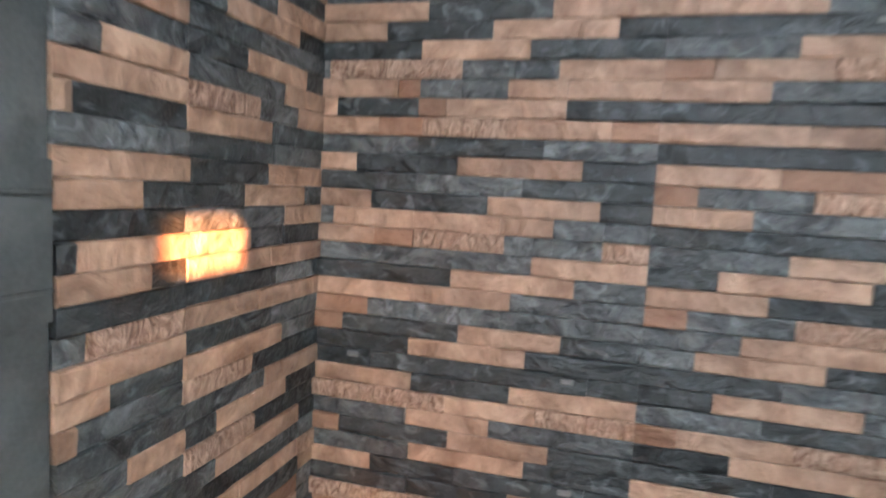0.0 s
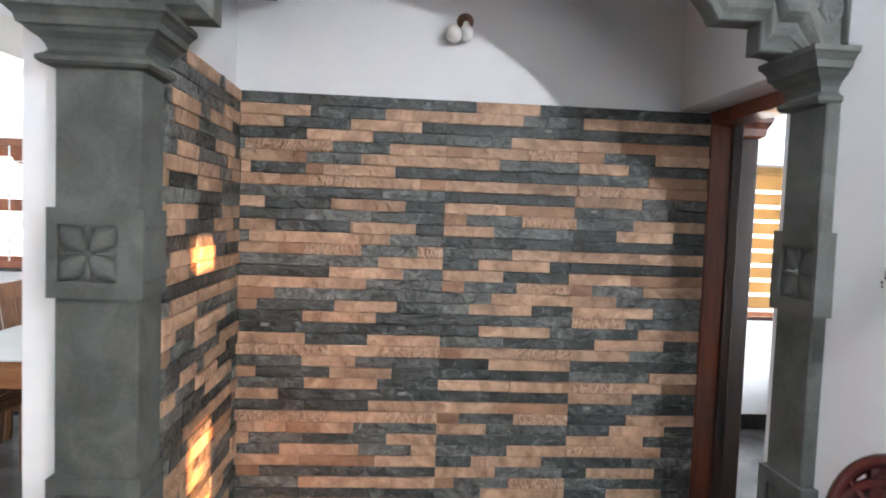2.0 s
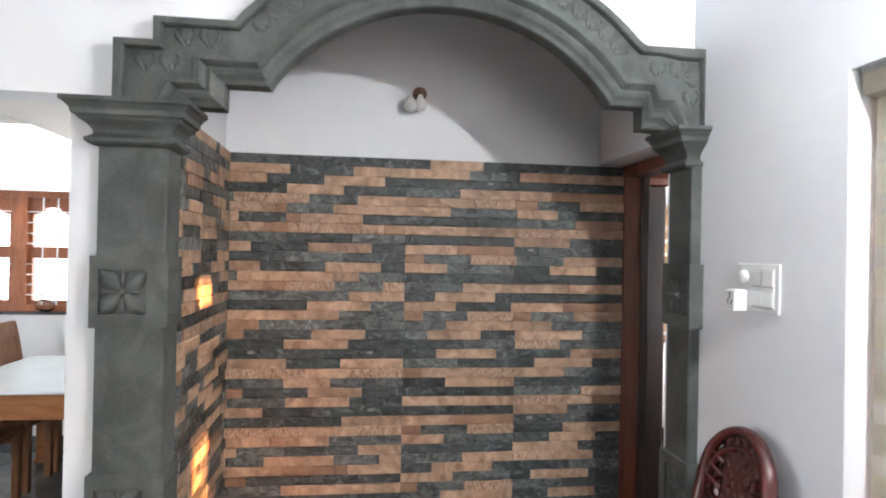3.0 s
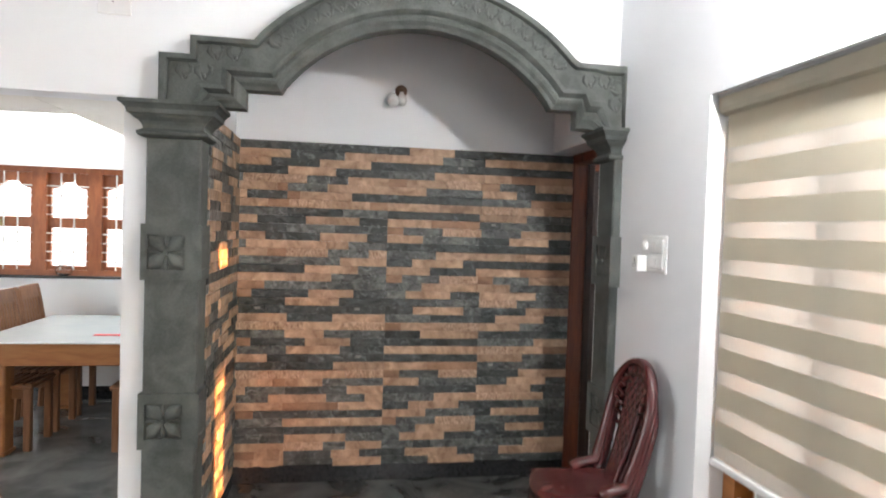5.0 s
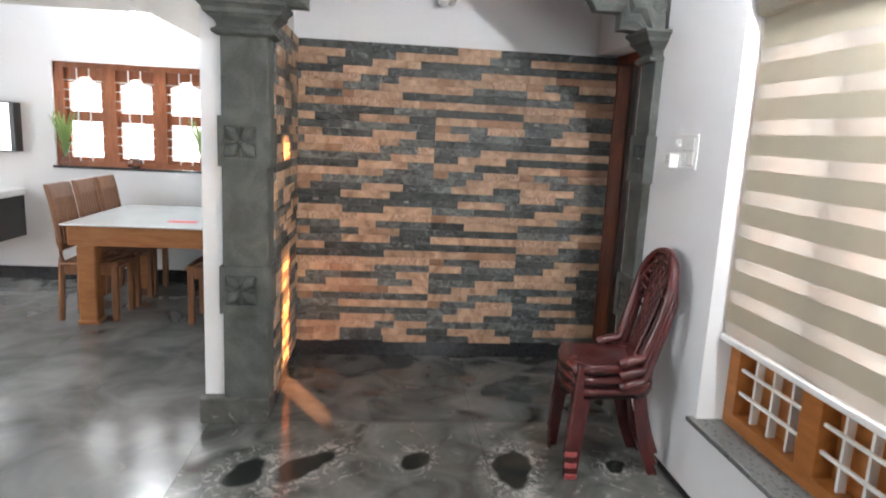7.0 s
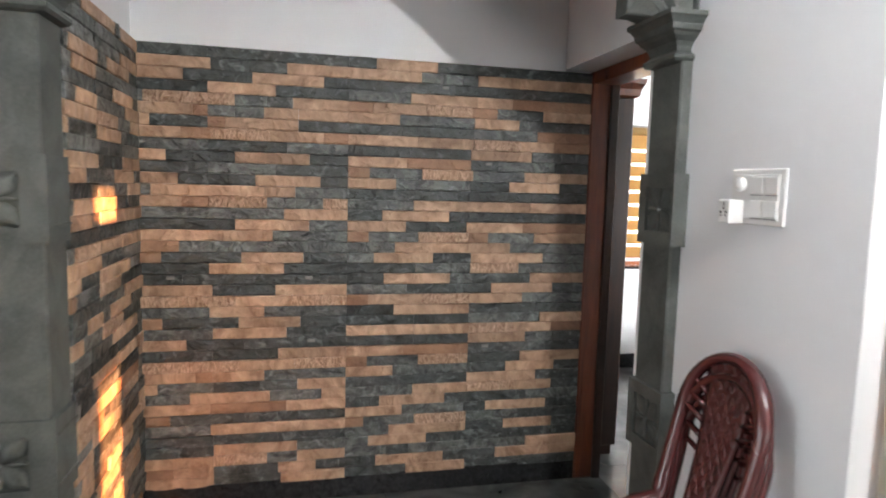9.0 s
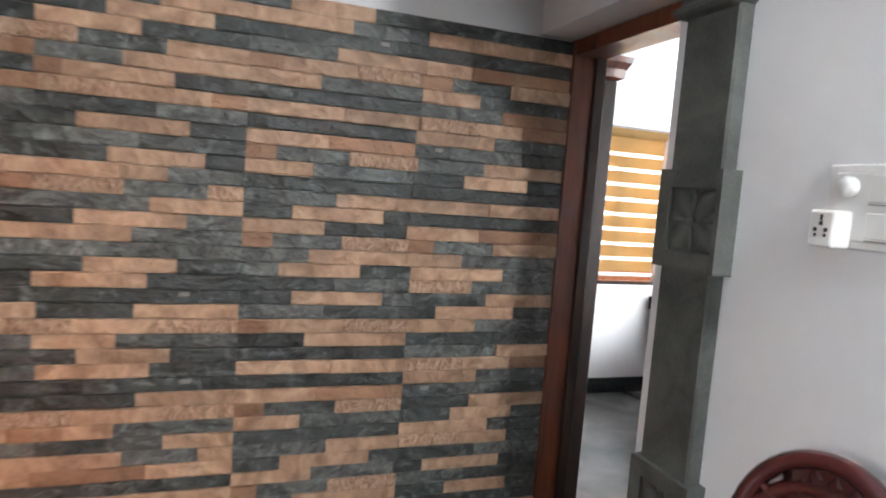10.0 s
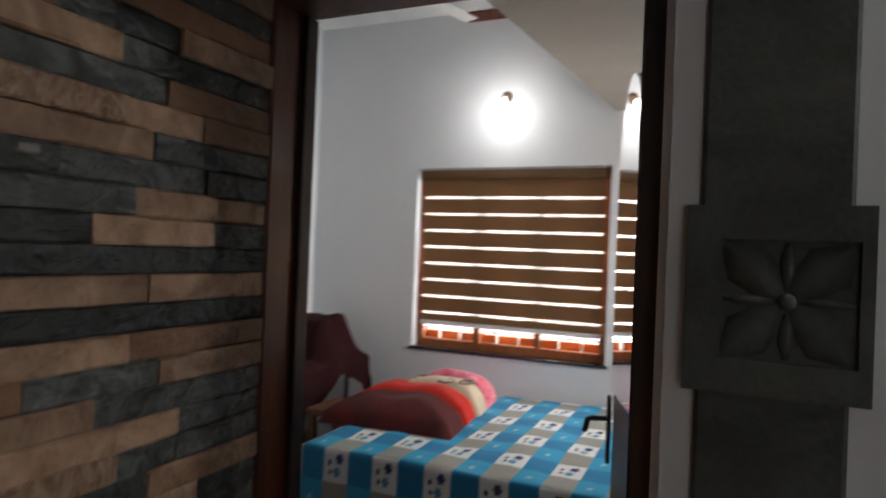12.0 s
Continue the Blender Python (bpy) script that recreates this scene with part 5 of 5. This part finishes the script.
def covered_table():
    """A sewing table with a cloth thrown over it; the cloth rises over the machine."""
    top = thing("covered_table", "small black table under a dark maroon cloth", "table")
    x0, x1, y0, y1 = 3.32, 4.18, 3.14, 3.62
    part("board", boxed(x0 + 0.02, x1 - 0.02, y0 + 0.02, y1, 0.74, 0.77, 0.004), WOOD_DARK, top)
    for x in (x0 + 0.12, x1 - 0.12):
        for y in (y0 + 0.08, y1 - 0.06):
            part("leg", tube([(x, y, 0), (x, y, 0.74)], 0.016, 8), BLACK_METAL, top)
        part("brace", tube([(x, y0 + 0.08, 0.10), (x, y1 - 0.06, 0.65)], 0.010, 6), BLACK_METAL, top)
    part("stretcher", tube([(x0 + 0.12, y1 - 0.06, 0.18), (x1 - 0.12, y1 - 0.06, 0.18)], 0.012, 6), BLACK_METAL, top)
    bm = bmesh.new()
    nx, ny = 46, 34
    vs = {}
    for i in range(nx + 1):
        for j in range(ny + 1):
            s, t = -0.16 + (x1 - x0 + 0.34) * i / nx, -0.24 + (y1 - y0 + 0.24) * j / ny
            x, y = x0 + min(max(s, 0), x1 - x0), y0 + max(t, 0)
            hump = max(0, min(1, (x - 3.62) / 0.16)) * max(0, min(1, (4.16 - x) / 0.14))
            z = 0.776 + 0.27 * hump * hump * (3 - 2 * hump) * min(1, max(0, (y - y0 + 0.02) / 0.12)) + 0.03 * noise.noise(Vector((s * 7, t * 7, 2))) + 0.012 * noise.noise(Vector((s * 19, t * 16, 5)))
            drop = max(-s, 0, s - (x1 - x0))
            hang = max(-t, 0)
            if drop or hang:
                d = max(drop, hang)
                z -= d * (0.9 + 0.3 * math.sin(s * 9))
                x += (0.02 + 0.04 * d * math.sin(t * 20)) * (1 if s > 0 else -1) if drop else 0
                y -= 0.015 + 0.05 * hang * (1 + math.sin(s * 19)) if hang else 0
            vs[i, j] = bm.verts.new((x, y, z))
    for i in range(nx):
        for j in range(ny):
            bm.faces.new((vs[i, j], vs[i + 1, j], vs[i + 1, j + 1], vs[i, j + 1]))
    cover = tagged(part("table_cloth", bm, MAROON_CLOTH, smooth=True), "dark maroon cloth thrown over a small table", "cloth")
    stool = thing("wooden_stool", "low brown wooden stool beside the bed", "stool", (3.42, 2.86, 0))
    part("seat", boxed(-0.16, 0.16, -0.13, 0.13, 0.56, 0.60, 0.006), WOOD_CHAIR, stool)
    for x in (-0.13, 0.13):
        for y in (-0.10, 0.10):
            part("leg", boxed(x - 0.02, x + 0.02, y - 0.02, y + 0.02, 0, 0.56), WOOD_CHAIR, stool)


covered_table()


def bedroom_socket():
    top = thing("wall_socket", "white wall socket with a black plug and hanging cord", "socket", (3.735, 3.69, 1.46))
    part("plate", boxed(-0.07, 0.06, -0.012, 0, -0.04, 0.04, 0.003), WHITE_PLASTIC, top)
    part("plug", boxed(0.02, 0.055, -0.05, -0.012, -0.022, 0.022, 0.006), BLACK_METAL, top, "black plug")
    part("switch", boxed(-0.045, -0.015, -0.018, -0.012, -0.02, 0.02, 0.002), GREY_PLASTIC, top)
    pts = [(0.04, -0.045, -0.02), (0.05, -0.03, -0.12), (0.045, -0.02, -0.35), (0.06, -0.02, -0.66)]
    part("cord", tube(pts, 0.003, 6), WHITE_PLASTIC, top, "white cord")
    plate = thing("wall_plate", "white blank cover plate high on the bedroom wall", "cover plate", (3.62, 3.69, 1.90))
    part("plate", boxed(-0.045, 0.045, -0.008, 0, -0.055, 0.055, 0.002), WHITE_PLASTIC, plate)


bedroom_socket()


def mirror_door():
    """A tall arched mirror on a wooden panel, standing askew by the doorway."""
    m = pose(2.20, 1.125, 0, 0, 0, 17.2)
    top = thing("standing_mirror", "tall arched mirror on a dark wooden door panel", "mirror", m)
    pts = [(-0.20, 1.09), (0.17, 1.09), (0.17, 1.75)]
    for i in range(1, 12):
        a = math.pi * i / 12
        pts.append((-0.015 + 0.185 * math.cos(a), 1.75 + 0.30 * math.sin(a)))
    pts.append((-0.20, 1.75))
    part("mirror", prism(pts, "y", -0.004, 0.004), MIRROR, top)
    part("backing", prism([(x * 1.04, z if z > 1.1 else 0.0) for x, z in pts], "y", -0.03, -0.006), WOOD_DARK, top)
    plate = part("handle_plate", boxed(0.150, 0.174, 0.004, 0.016, 0.86, 1.075, 0.003), BLACK_METAL, top, "narrow dark metal handle plate")
    part("lever", tube([(0.162, 0.016, 1.0), (0.162, 0.06, 1.0), (0.165, 0.075, 0.995), (0.175, 0.082, 0.955)], 0.009, 8), BLACK_METAL, plate, "dark metal lever handle")


mirror_door()


def ceiling_fan():
    top = thing("ceiling_fan", "white ceiling fan with three blades, at rest", "fan", (3.52, 2.60, 0))
    part("rod", tube([(0, 0, 3.06), (0, 0, CEIL)], 0.012, 8), WHITE_METAL, top)
    part("motor", lathe([(0.03, 2.99), (0.085, 3.0), (0.10, 3.03), (0.085, 3.06), (0.02, 3.07)], 20), WHITE_METAL, top, smooth=True)
    for k in range(3):
        a = radians(-20 + 120 * k)
        blade = boxed(0.10, 0.60, -0.055, 0.055, 3.025, 3.030, 0.002)
        bmesh.ops.rotate(blade, verts=blade.verts, cent=(0, 0, 0), matrix=Matrix.Rotation(a, 3, "Z"))
        part("blade", blade, WHITE_METAL, top)


ceiling_fan()

structure("ventilator", boxed(4.262, 4.282, 2.22, 2.50, 3.09, 3.157, 0.004), WOOD_RED, "brown wooden ventilator strip under the bedroom ceiling", "ventilator")

# ---- stone cladding ----
# One line a course from the top; a letter is the stone (D charcoal, G grey, L tan, B brown, R chiselled, W with a pale chip),
# the number its length in eighths of ten centimetres.
COURSES = [
    "D23 D49 D10 L23 D15 D24 D24",
    "L24 D26 L22 L27 G16 D6 L25 L22",
    "L15 D23 L25 D9 D29 W11 D24 D32",
    "D23 L23 D26 G23 L26 L14 B8 B25",
    "G2 R30 G11 G9 L20 B9 L20 R18 B10 G8 D11 L20",
    "L18 B5 G9 G10 L12 L18 L19 G14 G15 L18 G8 D22",
    "L4 D19 B6 L13 L12 D18 D20 D28 G26 B22",
    "L14 B10 R20 L19 B9 L26 L22 R19 L14 B15",
    "G23 D27 G22 D47 L25 G9 D15",
    "L9 D23 L26 D14 L22 B25 W11 G24 D14",
    "D23 G23 D26 B8 G20 R20 G21 L15 L12",
    "L13 D26 L23 D10 L18 G27 G2 D16 L21 D12",
    "G4 L19 L19 L11 G10 G9 D47 D49",
    "L14 B9 R20 G10 G10 R9 G25 L47 L24",
    "G49 L23 D13 L26 D23 D34",
    "D32 L26 G14 L22 D24 L23 B27",
    "L23 L22 G27 B8 G11 G8 R20 B8 G19 L22",
    "B13 G30 G29 G7 G11 L29 L17 G32",
    "B7 D27 L22 D16 G10 L23 D15 L30 G18",
    "D23 L26 D23 D16 D10 G22 R20 G10 G18",
    "W14 D25 W23 D10 D14 L26 G9 D24 L23",
    "L24 D22 L26 G23 D34 L26 D13",
    "R15 R17 L20 R20 B8 L21 R19 L22 G26",
    "G7 G16 L19 G30 D18 L30 D28 D20",
    "B7 D26 L22 D17 D26 D22 G30 L18",
    "G24 L26 D22 L26 L22 R19 L16 B13",
    "L15 D20 W28 D9 D26 D22 L24 G12 D12",
    "D24 D23 L25 L22 B26 W11 G22 D15",
    "R33 L20 R19 B8 G20 R20 D22 L26",
    "L18 B6 L18 G30 L18 G30 D16 L21 D11",
    "L5 G19 D30 L18 D26 D22 L16 L13 D19",
    "G16 L28 G19 L9 G26 L22 R20 L16 D12",
    "L23 B27 L22 D13 L26 D34 G23",
    "B9 D26 G12 D25 L22 G25 D9 L26 D14",
    "G23 L23 L26 B7 G20 R21 G22 D26",
    "D24 D23 D25 G17 L31 D16 L21 D11",
    "D24 L30 G10 G8 G9 L23 D16 D25 D23",
    "L24 R19 G11 L18 G16 D9 G23 G26 L22",
    "B10 L14 D23 L14 D11 D12 L27 D22 L13 L22",
    "L24 D24 L24 D24 L24 D23 D25",
]
UNIT, COURSE, TOP = 0.0125, 0.05, 2.10
STONES = {"D": DARKSTONE, "G": GREYSTONE, "L": SANDSTONE, "B": BROWNSTONE, "R": ROUGHSTONE, "W": DARKSTONE}


def stone_geometry(bm, length, seed, m=Matrix.Identity(4)):
    """A split stone lying along x, its rough face towards -y, 49 mm high."""
    rng = random.Random(seed)
    h = COURSE - 0.0004
    k = max(2, min(6, round(length / 0.07)))
    rows = []
    for i in range(k + 1):
        x = 0.0003 + (length - 0.0006) * i / k
        bulge = rng.uniform(-0.0025, 0.0025)
        edge = 0.0015 if i in (0, k) else 0.0
        rows.append([bm.verts.new(m @ Vector(p)) for p in ((x, 0.02, 0.0002), (x, 0.001 + edge, 0.0002), (x, -0.002 + bulge + edge, 0.002 + rng.uniform(0, 0.004)), (x, -0.002 + bulge * 0.6 + rng.uniform(-0.003, 0.002) + edge, h - 0.002 - rng.uniform(0, 0.004)), (x, 0.001 + edge, h), (x, 0.02, h))])
    for a, b in zip(rows, rows[1:]):
        for j in range(5):
            bm.faces.new((a[j], b[j], b[j + 1], a[j + 1]))
    for r in (rows[0], rows[-1]):
        bm.faces.new(r)


def clad(name, label, courses, m, z_from, z_to):
    """Lays the courses on a wall; those between two heights as single stones, the rest joined by kind."""
    top = thing(name, label, "stone cladding", m, kind="structure")
    shared, joined = {}, {}
    rng = random.Random(7)
    for row, line in enumerate(courses):
        u, z = 0, TOP - COURSE * (row + 1)
        for word in line.split():
            kind, n = word[0], int(word[1:])
            proud = rng.uniform(0, 0.010) + (0.0025 if kind in "LBR" else 0)
            place = Matrix.Translation((u * UNIT, -proud, z))
            if z_from < z < z_to:
                key = (kind, n, rng.randrange(2))
                if key not in shared:
                    bm = bmesh.new()
                    stone_geometry(bm, n * UNIT, n * 7 + key[2])
                    shared[key] = link(bm, "stone", STONES[kind])
                ob = new("stone", shared[key])
                ob.parent = top
                ob.matrix_basis = place
            else:
                bm = joined.setdefault(kind, bmesh.new())
                stone_geometry(bm, n * UNIT, row * 31 + u, place)
            if kind == "W":
                chip = boxed(-0.018, 0.018, -0.006, 0.004, -0.008, 0.008, 0.003)
                ob = part("chip", chip, PALESTONE, top)
                ob.matrix_basis = place @ Matrix.Translation((n * UNIT - 0.05, -0.001, 0.034))
            u += n
    for kind, bm in joined.items():
        ob = part("stones", bm, STONES[kind], top)
        ob["kind"] = "stuff"


clad("stone_cladding_north", "tan and charcoal split stone cladding in thin courses", COURSES, pose(-0.70, 1.80, 0), 0.55, 2.0)


SIDE = [
    "D14 L30 D5 L21", "D24 G20 D26", "G24 D26 L20", "G3 L21 D9 L25 D12", "G6 L18 D20 G26", "G24 D16 L21 D9", "G7 L17 G29 L17", "L24 R20 G14 L12",
    "L3 D21 L25 D21", "G24 D26 G20", "L25 D22 L23", "L15 D25 L22 D8", "D24 G30 L16", "D3 L21 L18 G12 D16", "L16 D8 L25 L21", "D24 D28 G18",
    "G5 R19 L21 L25", "L24 D26 G20", "L9 D15 L29 G17", "L3 G21 R19 D27", "D24 G24 L22", "G12 L12 D9 L24 D13", "L8 G16 R20 D26",
]


def side_courses():
    """The return wall: its own upper courses, then the same tiles begun at another column."""
    out = []
    for row, line in enumerate(COURSES):
        if row < len(SIDE):
            out.append(SIDE[row])
            continue
        flat, cut = [], 0
        for w in line.split():
            flat += [(w[0], cut)] * int(w[1:])
            cut += 1
        piece = flat[58:128]
        words, i = [], 0
        while i < len(piece):
            j = i
            while j < len(piece) and piece[j] == piece[i]:
                j += 1
            words.append([piece[i][0], j - i])
            i = j
        if words[0][1] < 3 and len(words) > 1:
            words[1][1] += words[0][1]
            words = words[1:]
        if words[-1][1] < 3 and len(words) > 1:
            words[-2][1] += words[-1][1]
            words = words[:-1]
        out.append(" ".join(f"{a if a != 'W' else 'G'}{b}" for a, b in words))
    return out


clad("stone_cladding_west", "tan and charcoal split stone cladding on the niche side wall", side_courses(), pose(-0.70, 0.925, 0, 0, 0, 90), 0.3, 2.0)
